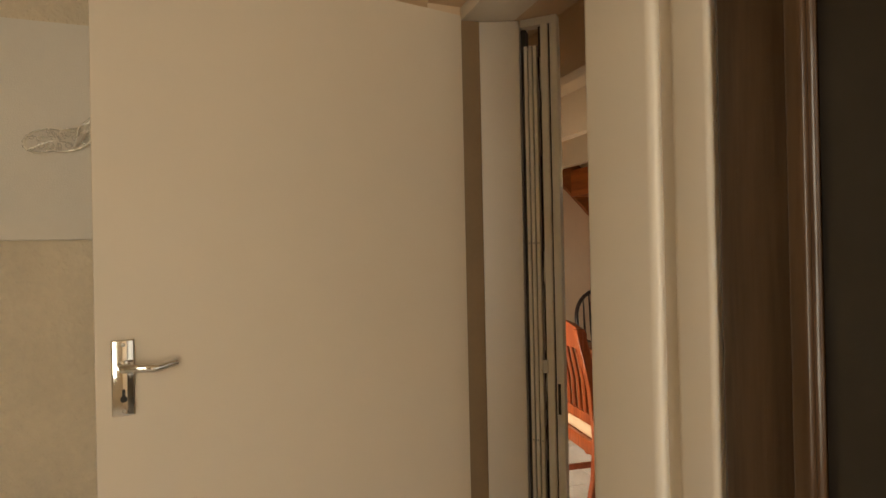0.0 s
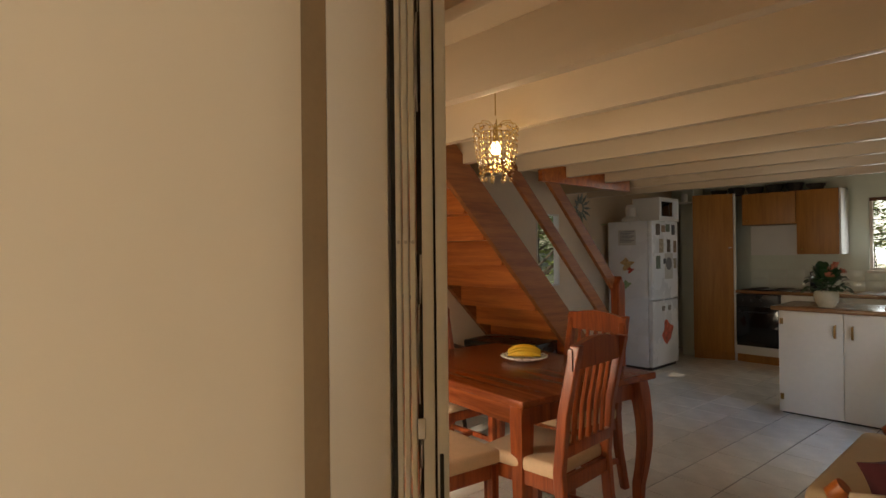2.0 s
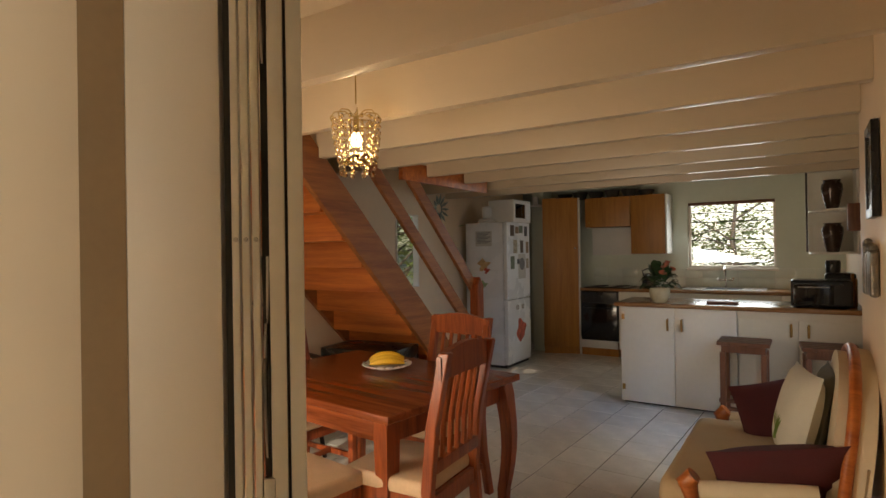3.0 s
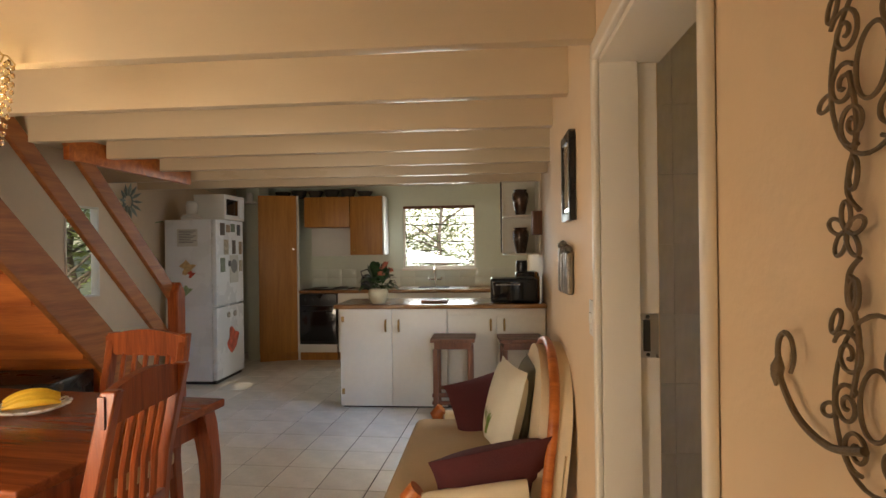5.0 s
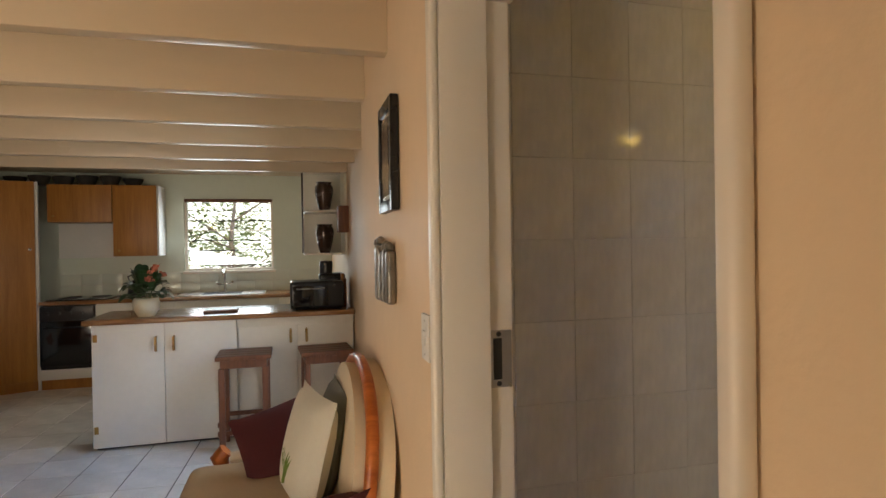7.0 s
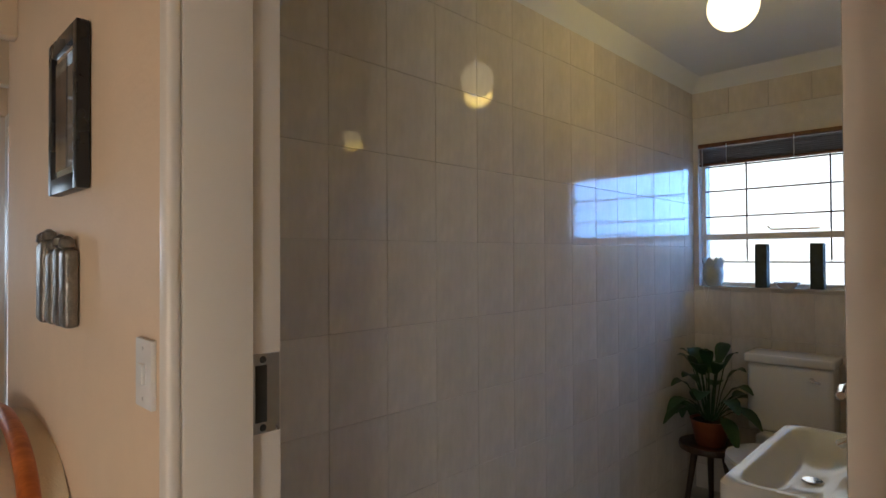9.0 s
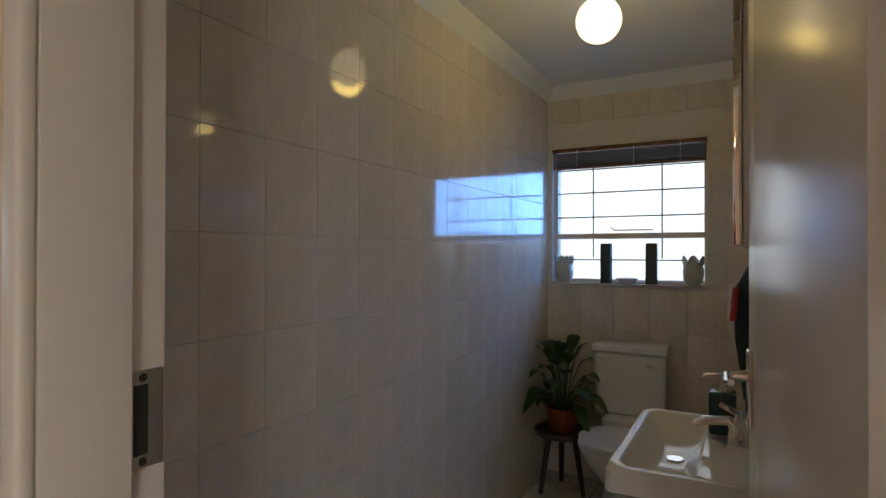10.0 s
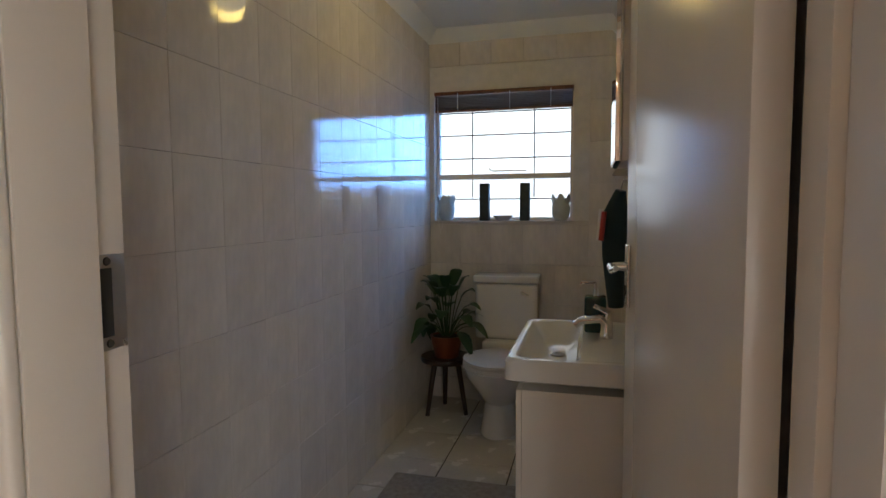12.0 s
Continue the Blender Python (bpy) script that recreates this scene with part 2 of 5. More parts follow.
def prism(bm, outline, axis, a, b, bevel=0.0):
    """An outline in two axes pushed out along the third, from a to b."""
    def at(u, v, w):
        return {"x": (w, u, v), "y": (u, w, v), "z": (u, v, w)}[axis]
    lo = [bm.verts.new(at(u, v, a)) for u, v in outline]
    hi = [bm.verts.new(at(u, v, b)) for u, v in outline]
    n = len(outline)
    fs = [bm.faces.new(lo[::-1]), bm.faces.new(hi)]
    for k in range(n):
        fs.append(bm.faces.new((lo[k], lo[(k + 1) % n], hi[(k + 1) % n], hi[k])))
    if bevel:
        bmesh.ops.bevel(bm, geom=list(fs[0].edges) + list(fs[1].edges), offset=bevel, segments=2, affect="EDGES")
    return bm


def pillow(bm, w, h, t, n=10):
    """A stuffed cushion, standing in x and z, thick in y."""
    for s in (1, -1):
        g = [[None] * (n + 1) for _ in range(n + 1)]
        for i in range(n + 1):
            for j in range(n + 1):
                u, v = 2 * i / n - 1, 2 * j / n - 1
                k = max(0.0, (1 - abs(u) ** 2.6) * (1 - abs(v) ** 2.6)) ** 0.55
                pin = 1 - 0.06 * (1 - u * u) * abs(v) ** 6
                pin2 = 1 - 0.06 * (1 - v * v) * abs(u) ** 6
                g[i][j] = bm.verts.new((u * w / 2 * pin2, s * t / 2 * k, v * h / 2 * pin))
        for i in range(n):
            for j in range(n):
                q = (g[i][j], g[i + 1][j], g[i + 1][j + 1], g[i][j + 1])
                bm.faces.new(q if s < 0 else q[::-1])
    bmesh.ops.remove_doubles(bm, verts=bm.verts, dist=0.0005)
    return bm


def finish(bm, name, material, smooth=40):
    bmesh.ops.recalc_face_normals(bm, faces=bm.faces)
    me = bpy.data.meshes.new(name)
    bm.to_mesh(me)
    bm.free()
    me.materials.append(material)
    if smooth:
        me.polygons.foreach_set("use_smooth", [True] * len(me.polygons))
        me.set_sharp_from_angle(angle=radians(smooth))
    return me


def part(name, bm, material, parent, label="", at=None):
    ob = new(name, finish(bm, name, material))
    ob.parent = parent
    if at is not None:
        ob.matrix_basis = at
    return tagged(ob, label)


def thing(name, at, label, category, group="", rz=0.0):
    ob = new(name)
    ob.empty_display_size = 0.1
    ob.matrix_basis = pose(at[0], at[1], at[2], 0, 0, rz)
    return tagged(ob, label, category, group)


def solid(name, bm, material, label="", category="", group="", kind="", at=None):
    ob = new(name, finish(bm, name, material))
    if at is not None:
        ob.matrix_basis = at
    return tagged(ob, label, category, group, kind)


def wall(name, axis, t0, t1, a0, a1, z0, z1, material, holes=(), label="", category="wall"):
    """A wall that runs along axis from a0 to a1, between t0 and t1 across, with holes (b0, b1, low, high)."""
    bm = bmesh.new()

    def put(b0, b1, lo, hi):
        if b1 - b0 > 1e-4 and hi - lo > 1e-4:
            if axis == "y":
                box(bm, (t0, b0, lo), (t1, b1, hi))
            else:
                box(bm, (b0, t0, lo), (b1, t1, hi))
    at = a0
    for b0, b1, lo, hi in sorted(holes):
        put(at, b0, z0, z1)
        put(b0, b1, z0, lo)
        put(b0, b1, hi, z1)
        at = b1
    put(at, a1, z0, z1)
    return solid(name, bm, material, label, category, kind="structure")


# ---- the shell ----
XW, XB = -0.087, 0.06           # dining-side wall, and where it steps back towards the kitchen
BEAM_Z, CEIL_Z = 2.005, 2.235
DOOR_H = 1.93                   # head of the inner doors
YD0, YD1 = 1.95, 2.17           # wall of the porch door
XL = -3.9                       # wall behind the stairs
YK = 9.575                      # kitchen window wall

floor = solid("floor", bx((XL - 0.2, YD0, -0.12), (XB + 0.3, YK + 0.25, -0.006)), M_GROUT, "beige tiled floor of the dining room and kitchen", "floor", kind="structure")
ceiling = solid("ceiling", bx((XL - 0.2, YD0, CEIL_Z), (XB + 0.3, YK + 0.25, CEIL_Z + 0.12)), M_CEIL, "cream painted board ceiling above the beams", "ceiling", kind="structure")
wall("wall_east_dining", "y", XW, XW + 0.17, 2.10, 5.15, 0, CEIL_Z, M_PLASTER, [(2.914, 3.786, 0, DOOR_H + 0.04)], "cream plastered wall with the bathroom door")
wall("wall_east_kitchen", "y", XB, XB + 0.17, 5.15, YK + 0.22, 0, CEIL_Z, M_PLASTER, [(5.24, 6.06, 0, 1.93)], "cream plastered kitchen side wall with an open side door")
wall("wall_north", "x", YK, YK + 0.22, XL - 0.2, XB, 0, CEIL_Z, M_KITWALL, [(-1.59, -0.615, 1.125, 1.955)], "pale green kitchen wall with the window")
wall("wall_west", "y", XL - 0.07, XL, YD1, YK, 0, CEIL_Z, M_PLASTER, holes=[(6.43, 6.83, 1.0, 1.79)], label="cream plastered wall behind the stairs")
wall("wall_south", "x", 1.98, YD1, XL - 0.2, -0.99, 0, 1.95, M_PLASTER, [(-2.9, -1.8, 0.5, 1.33)], "cream plastered wall beside the porch door")
# Out-of-view slot, added so a sun patch lands by the fridge.
wall("wall_south_upper", "x", 1.98, YD1, XL - 0.2, -0.99, 1.95, CEIL_Z + 0.35, M_PLASTER, [(-2.46, -2.11, 2.013, 2.14)], "cream plaster with an unseen slot cut for a sun patch")
wall("wall_south_east", "x", 1.888, 2.10, -0.105, 2.2, 0, CEIL_Z + 0.35, M_PLASTER, label="cream plastered wall beside the porch door")
wall("wall_south_lintel", "x", 1.98, 2.17, -0.99, -0.105, 2.05, CEIL_Z + 0.35, M_PLASTER, label="cream plaster above the porch door")

beam_y = [2.60, 3.20, 3.80, 4.40, 5.00, 5.60, 6.20, 6.80, 7.40]
for i, y in enumerate(beam_y):
    x1 = XW if y < 5.1 else XB
    x0 = -2.93 if 5.2 < y < 6.6 else XL
    solid("ceiling_beam", bx((x0, y, BEAM_Z), (x1, y + 0.06, CEIL_Z), 0.006), M_BEAM, "cream gloss-painted timber ceiling beam", "ceiling beam", "ceiling beams")

# bathroom shell
BX1, BY0, BY1, BZ = 2.978, 2.93, 4.168, 2.36
bath_floor = solid("floor_bathroom", bx((XW + 0.17, BY0 - 0.15, -0.12), (BX1 + 0.2, BY1 + 0.15, -0.006)), M_GROUT, "white tiled bathroom floor", "floor", kind="structure")
solid("ceiling_bathroom", bx((XW + 0.17, BY0 - 0.15, BZ), (BX1 + 0.2, BY1 + 0.15, BZ + 0.1)), M_BCEIL, "white painted bathroom ceiling", "ceiling", kind="structure")
bwall_n = wall("wall_bathroom_north", "x", BY1 + 0.008, BY1 + 0.15, XW + 0.17, BX1 + 0.2, 0, BZ, M_BGROUT, label="tiled bathroom side wall, pale marbled tiles")
bwall_e = wall("wall_bathroom_east", "y", BX1 + 0.008, BX1 + 0.2, BY0 - 0.15, BY1 + 0.008, 0, BZ, M_BGROUT, [(3.262, 4.14, 1.165, 1.985)], "tiled bathroom wall with the window")
bwall_s = wall("wall_bathroom_south", "x", BY0 - 0.15, BY0 - 0.008, XW + 0.17, BX1 + 0.008, 0, BZ, M_BGROUT, label="tiled bathroom wall behind the basin")
wall("wall_bathroom_west", "y", XW + 0.171, XW + 0.21, BY0, BY1, DOOR_H + 0.06, BZ, M_BTILE, label="tiled strip above the bathroom door")

# porch shell
solid("floor_porch", bx((-1.7, -1.3, -0.1), (2.2, 1.98, -0.005)), M_TILE, "tiled porch floor", "floor", kind="structure")
solid("ceiling_porch", bx((-1.7, -1.3, 2.5), (2.2, 1.98, 2.6)), M_CEIL, "cream porch ceiling", "ceiling", kind="structure")
wall("wall_porch_west", "y", -1.75, -1.55, -1.3, YD0, 0, 2.5, M_ROUGHCAST, label="rough textured cream porch wall")
# Opening is out of view, cut for the lamp that lights the porch.
wall("wall_porch_east", "y", 2.2, 2.4, -1.3, 1.888, 0, 2.5, M_ROUGHCAST, [(0.70, 1.60, 0.6, 2.3)], "rough textured porch wall with an unseen opening added for light")
wall("wall_porch_south", "x", -1.4, -1.2, -1.75, 2.4, 0, 2.5, M_ROUGHCAST, label="rough textured cream porch wall")

# Unseen wall added to keep the blue panel's glow out of the porch.
wall("wall_glow_block", "y", 3.3, 3.45, -1.5, 2.75, -0.14, 2.6, M_ROUGHCAST, label="unseen rough cream wall added to keep blue glow off the porch")
ground = solid("ground", bx((-600, -600, -0.5), (600, 600, -0.14)), mat("dry_lawn", (0.10, 0.11, 0.045), 0.95, var=0.3, scale=0.4), "dry lawn around the house", "ground", kind="structure")
# Glowing panels added behind the trees, for bright sky in the windows.
solid("backdrop", bx((-18, 34, -2), (16, 34.2, 16)), glow("bright_sky_panel_glow", (0.96, 1.0, 0.93), 1.05), "glowing panel for the bright sky beyond the garden", "backdrop", kind="structure")
solid("backdrop", bx((-34.2, -12, -2), (-34, 40, 16)), bpy.data.materials["bright_sky_panel_glow"], "glowing panel for the bright sky beyond the garden", "backdrop", kind="structure")

# Glowing panel added as sky, for blue tile reflections and bathroom light.
solid("backdrop", bx((9.0, -14.0, 1.65), (9.2, 3.2, 12)), glow("blue_sky_panel_glow", (0.30, 0.55, 1.0), 13.0), "glowing panel for blue sky beyond the bathroom window", "backdrop", kind="structure")
# Glowing cream panel added in place of a sunlit wall outside.
solid("backdrop", bx((9.0, 3.2, -2), (9.2, 16.0, 12)), glow("sunlit_wall_panel_glow", (1.0, 0.90, 0.76), 1.5), "glowing panel for the sunlit wall beyond the bathroom window", "backdrop", kind="structure")

# ---- porch ----
leaf_dir = math.degrees(math.atan2(-0.784, 0.153))
door = thing("door_porch", (-0.941, 2.057, 0.0), "open cream-painted flush front door with chrome lever", "door", rz=leaf_dir)
tagged(door, kind="structure")
part("leaf", bx((0, -0.04, 0.012), (0.828, 0.0, 2.006), 0.003), M_DOOR, door)


def lever_handle(parent, x, z, side, along):
    """A chrome backplate with a lever and keyhole on one face of a leaf."""
    h = part("handle", bx((x - 0.02, min(0, side * 0.008), z - 0.072), (x + 0.02, max(0, side * 0.008), z + 0.072), 0.004, 3), M_CHROME, parent, "chrome lever handle on a backplate")
    s = side
    part("lever", tube(bmesh.new(), [(x, s * 0.006, z + 0.022), (x, s * 0.035, z + 0.022), (x + along * 0.016, s * 0.044, z + 0.022), (x + along * 0.055, s * 0.045, z + 0.018), (x + along * 0.09, s * 0.042, z + 0.026)], [0.011, 0.009, 0.009, 0.008, 0.006], 10), M_CHROME, h)
    bm = lathe(bmesh.new(), [(0.006, 0), (0.006, 0.002)], n=12)
    box(bm, (-0.0025, -0.018, 0), (0.0025, 0, 0.002))
    part("keyhole", bm, M_DARK, h, at=Matrix.Translation((x, s * 0.0085, z - 0.04)) @ pose(0, 0, 0, 90 if s < 0 else -90, 0, 0))
    for dz in (0.062, -0.062):
        part("screw", lathe(bmesh.new(), [(0.004, 0), (0.003, 0.0015)], n=10), M_STEEL, h, at=Matrix.Translation((x, s * 0.008, z + dz)) @ pose(0, 0, 0, 90 if s < 0 else -90, 0, 0))
    return h


lever_handle(door, 0.782, 1.164, 1, -1)

frame_l = bmesh.new()
prism(frame_l, [(-1.03, 2.124), (-0.977, 2.124), (-0.938, 2.222), (-1.03, 2.222)], "z", 0, 2.011, 0.002)
box(frame_l, (-1.03, 2.2225, 0), (-0.957, 2.262, 2.011), 0.002)
box(frame_l, (-1.03, 2.075, 2.012), (-0.105, 2.215, 2.05), 0.004)
solid("door_frame_porch", frame_l, M_FRAME, "cream steel frame of the porch door", "door frame", kind="structure")
# Brown colour carries the shade of the rebate behind the leaf.
solid("rebate_shade_strip", prism(bmesh.new(), [(-1.03, 2.03), (-0.984, 2.03), (-0.976, 2.1225), (-1.03, 2.1225)], "z", 0, 2.011), mat("rebate_shade_brown", (0.33, 0.23, 0.13), 0.6, var=0.1, scale=9), "brown rebate strip behind the porch door, rebate shade in its colour", "door frame", kind="structure")
frame_r = bmesh.new()
box(frame_r, (-0.122, 1.869, 0), (-0.010, 1.93, 2.05), 0.010, 3)
box(frame_r, (-0.010, 1.880, 0), (0.011, 1.93, 2.05))
box(frame_r, (0.011, 1.870, 0), (0.059, 1.93, 2.05), 0.008, 3)
box(frame_r, (-0.105, 1.93, 0), (-0.085, 2.12, 2.05), 0.004)
solid("door_jamb_porch", frame_r, M_FRAME, "cream steel jamb of the porch door", "door frame", kind="structure")
strike = thing("strike_plate", (0.026, 1.8685, 0.97), "small steel strike plate on the porch door jamb", "strike plate")
part("plate", bx((-0.013, -0.002, -0.06), (0.013, 0.002, 0.06), 0.001), M_STEEL, strike)
part("slot", bx((-0.006, -0.003, -0.03), (0.006, -0.0015, 0.03)), M_DARK, strike)

# dark window beside the jamb
M_UMBER = wood("dark_varnished_window_wood", (0.045, 0.023, 0.012), (0.10, 0.055, 0.028), 0.22, axis=2, rings=10)
win = thing("window_porch", (0.6, 1.887, 0.0), "dark-stained timber window beside the porch door", "window")
tagged(win, kind="structure")
part("window_frame", bx((-0.538, -0.018, 0.3), (-0.453, 0.0, 2.2), 0.008, 3), M_UMBER, win)
part("glazing_bead", bx((-0.468, -0.026, 0.3), (-0.4535, -0.0185, 2.1), 0.0035, 3), M_UMBER, win)
part("window_frame", bx((0.455, -0.03, 0.3), (0.545, 0.0, 2.2), 0.008, 3), M_UMBER, win)
part("window_frame", bx((-0.455, -0.03, 2.1), (0.455, 0.0, 2.2), 0.008, 3), M_UMBER, win)
part("window_sill", bx((-0.56, -0.06, 0.25), (0.56, 0.0, 0.3), 0.008, 3), M_UMBER, win)
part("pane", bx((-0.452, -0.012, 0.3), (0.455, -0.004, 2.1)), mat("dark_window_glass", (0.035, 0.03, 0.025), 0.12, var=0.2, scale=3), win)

dwin = thing("window_dining", (-2.35, 2.06, 0.915), "unseen window beside the porch door, louvres added to stripe the sun", "window")
tagged(dwin, kind="structure")
# Slats added out of view to lay stripes of sun on the seats.
for k in range(8):
    part("sun_stripe_louvre", bx((-0.548, -0.02, -0.40 + 0.105 * k), (0.548, 0.02, -0.365 + 0.105 * k), 0.003), M_FRAME, dwin)

# folded security gate on the reveal
gate = thing("security_gate", (-0.936, 2.225, 0.0), "folded retractable cream steel security gate with a lock", "security gate", rz=46.6)
# Near-black box: the shade beside the frame is put into its colour.
part("side_channel_shade", bx((0.001, 0.004, 0.02), (0.014, 0.034, 1.985), 0.001), M_DARK, gate, "side channel with the gap's shade in its near-black colour")
for k in range(3):
    x = 0.010 + 0.0125 * k
    part("upright", bx((x, -0.004, 0.03), (x + 0.0095, 0.026, 1.937), 0.0025), M_ALU, gate)
    for z in (0.88, 1.407):
        part("rivet", lathe(bmesh.new(), [(0.0032, 0), (0.0025, 0.002)], n=10), M_STEEL, gate, at=pose(x + 0.0047, -0.004, z, 90, 0, 0))
# Near-black box gives the shade in the gap behind the lattice.
part("lattice_gap_shade", bx((0.046, 0.012, 0.02), (0.056, 0.034, 1.99), 0.001), M_DARK, gate, "near-black box giving the shade of the gap behind the lattice")
for z0 in (0.30, 0.83, 1.12, 1.64):
    for ph in (0, math.pi):
        pts = [(0.0505 + 0.003 * math.sin(ph + 1.5 * math.pi * i / 14), 0.006, z0 + 0.265 * i / 14) for i in range(15)]
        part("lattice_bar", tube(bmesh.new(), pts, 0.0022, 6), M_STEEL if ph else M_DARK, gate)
stile = part("lock_stile", bx((0.056, -0.006, 0.02), (0.076, 0.032, 1.99), 0.003), M_ALU, gate)
# Near-black strip whose colour is the groove's shade.
part("stile_groove_shade", bx((0.076, 0.004, 0.02), (0.080, 0.030, 1.99)), M_DARK, gate)
part("stile_lip", bx((0.080, -0.004, 0.02), (0.100, 0.036, 1.99), 0.003), M_ALU, gate)
part("lock_case", bx((0.046, -0.011, 1.062), (0.060, -0.0065, 1.098), 0.002), M_STEEL, stile, "worn steel lock catch")
part("keyhole_slot", bx((0.084, -0.007, 0.955), (0.091, -0.0042, 1.035), 0.001), M_DARK, stile)
part("top_track", bx((0.0, 0.0, 1.99), (0.1, 0.03, 2.012), 0.003), M_ALU, gate)

canvas = thing("butterfly_canvas", (-1.547, 1.03, 1.767), "white box canvas with a pierced butterfly relief on rough wall", "wall art")
part("canvas", bx((0, -0.38, -0.32), (0.035, 0.38, 0.32), 0.006), M_CANVAS, canvas)


def butterfly_wing(sgn):
    """A pierced filigree wing: a rim, veins and small rings."""
    bm = bmesh.new()
    rim = []
    for i in range(28):
        a = 2 * math.pi * i / 27
        r = 0.10 * (1 + 0.35 * math.sin(a * 2 + 0.6))
        rim.append((0.0, sgn * (0.10 + r * math.cos(a)), 0.02 + 0.7 * r * math.sin(a)))
    tube(bm, rim, 0.004, 6)
    for i in range(0, 27, 3):
        p = Vector(rim[i])
        c = Vector((0, sgn * 0.10, 0.02))
        tube(bm, [c, c.lerp(p, 0.5) + Vector((0.004, 0.004, 0.006)), p], 0.0025, 5)
        for f, rr in ((0.55, 0.013), (0.82, 0.009)):
            q = c.lerp(p, f)
            tube(bm, [(q.x, q.y + rr * math.cos(2 * math.pi * k / 10), q.z + rr * math.sin(2 * math.pi * k / 10)) for k in range(11)], 0.002, 5)
    return bm


M_PEARL = mat("pearl_white_metal", (0.80, 0.76, 0.68), 0.25, metal=0.3, var=0.1, scale=30)
part("wing", butterfly_wing(1), M_PEARL, canvas, "pierced pearl-white wing", at=pose(0.05, 0.045, -0.015, 25, 12, 0) @ Matrix.Scale(0.66, 4))
part("wing", butterfly_wing(-1), M_PEARL, canvas, "pierced pearl-white wing", at=pose(0.05, 0.045, -0.015, 25, -12, 0) @ Matrix.Scale(0.66, 4))
part("body", tube(bmesh.new(), [(0.05, 0.02, -0.055), (0.055, 0.045, -0.01), (0.05, 0.065, 0.04)], [0.004, 0.010, 0.005], 8), M_PEARL, canvas)

# ---- bathroom door in the dining wall ----
def steel_frame(name, label):
    bm = bmesh.new()
    y0, y1, h = 2.928, 3.785, DOOR_H
    for ya, yb in ((y0 - 0.022, y0), (y1 - 0.030, y1 + 0.006)):
        box(bm, (XW - 0.022, ya, 0), (XW - 0.001, yb, h + 0.05), 0.008, 3)
    box(bm, (XW - 0.022, y0 - 0.022, h), (XW - 0.001, y1 + 0.006, h + 0.052), 0.008, 3)
    box(bm, (XW - 0.001, y1 - 0.030, 0), (XW + 0.108, y1 + 0.001, h + 0.02), 0.004, 2)
    box(bm, (XW + 0.108, y1 - 0.012, 0), (XW + 0.165, y1 + 0.001, h + 0.02), 0.002)
    box(bm, (XW - 0.003, y0 - 0.001, 0), (XW + 0.085, y0 + 0.014, h + 0.02), 0.006, 2)
    box(bm, (XW + 0.0855, y0 - 0.02, 0), (XW + 0.152, 2.9545, h + 0.02), 0.003)
    box(bm, (XW - 0.003, y0, h - 0.012), (XW + 0.175, y1, h + 0.03), 0.006, 2)
    return solid(name, bm, M_FRAME, label, "door frame", kind="structure")


steel_frame("door_frame_bathroom", "white-enamelled steel frame of the bathroom door")
sp = thing("strike_plate", (XW + 0.137, 3.7725, 1.124), "brushed steel strike plate screwed to the bathroom door jamb", "strike plate")
part("plate", bx((-0.026, -0.003, -0.064), (0.024, 0.001, 0.064), 0.001), M_STEEL, sp)
part("slot", bx((-0.019, -0.004, -0.046), (0.001, -0.002, 0.046), 0.0005), M_DARK, sp)
for dz in (0.055, -0.055):
    part("screw", lathe(bmesh.new(), [(0.006, 0), (0.005, 0.002)], n=10), M_DARK, sp, at=pose(-0.006, -0.0032, dz, 90, 0, 0))

bdoor = thing("door_bathroom", (XW + 0.168, 2.957, 0.0), "glossy white bathroom door standing open inwards", "door", rz=5.5)
tagged(bdoor, kind="structure")
part("leaf", bx((0.0, 0.0, 0.012), (0.76, 0.04, DOOR_H - 0.01), 0.003), M_BDOOR, bdoor)
lever_handle(bdoor, 0.715, 1.09, 1, -1).location.y = 0.04
for z in (0.3, 1.6):
    part("hinge", tube(bmesh.new(), [(-0.006, 0.0, z), (-0.006, 0.0, z + 0.09)], 0.006, 10), M_STEEL, bdoor)

# ---- things on the dining wall ----
def light_switch(y, z):
    t = thing("light_switch", (XW, y, z), "white plastic light switch plate on the cream wall", "light switch", "light switches")
    part("plate", bx((-0.009, -0.036, -0.055), (0.0, 0.036, 0.055), 0.003), M_WHITE, t)
    part("rocker", bx((-0.015, -0.011, -0.017), (-0.008, 0.011, 0.017), 0.002), M_WHITE, t)
    for dz in (0.04, -0.04):
        part("screw", lathe(bmesh.new(), [(0.003, 0), (0.003, 0.001)], n=8), M_STEEL, t, at=pose(-0.0088, 0, dz, 0, -90, 0))


light_switch(3.895, 1.16)
pic = thing("picture_frame", (XW, 4.34, 1.655), "black box picture frame with silver inner edge", "picture frame")
for lo, hi in (((-0.028, -0.12, -0.17), (-0.003, -0.09, 0.17)), ((-0.028, 0.09, -0.17), (-0.003, 0.12, 0.17)), ((-0.028, -0.09, 0.135), (-0.003, 0.09, 0.17)), ((-0.028, -0.09, -0.17), (-0.003, 0.09, -0.135))):
    part("frame_bar", bx(lo, hi, 0.004), M_BLACK, pic)
for lo, hi in (((-0.022, -0.09, -0.135), (-0.012, -0.078, 0.135)), ((-0.022, 0.078, -0.135), (-0.012, 0.09, 0.135)), ((-0.022, -0.078, 0.12), (-0.012, 0.078, 0.135)), ((-0.022, -0.078, -0.135), (-0.012, 0.078, -0.12))):
    part("slip", bx(lo, hi), M_CHROME, pic, "bright silver inner slip")
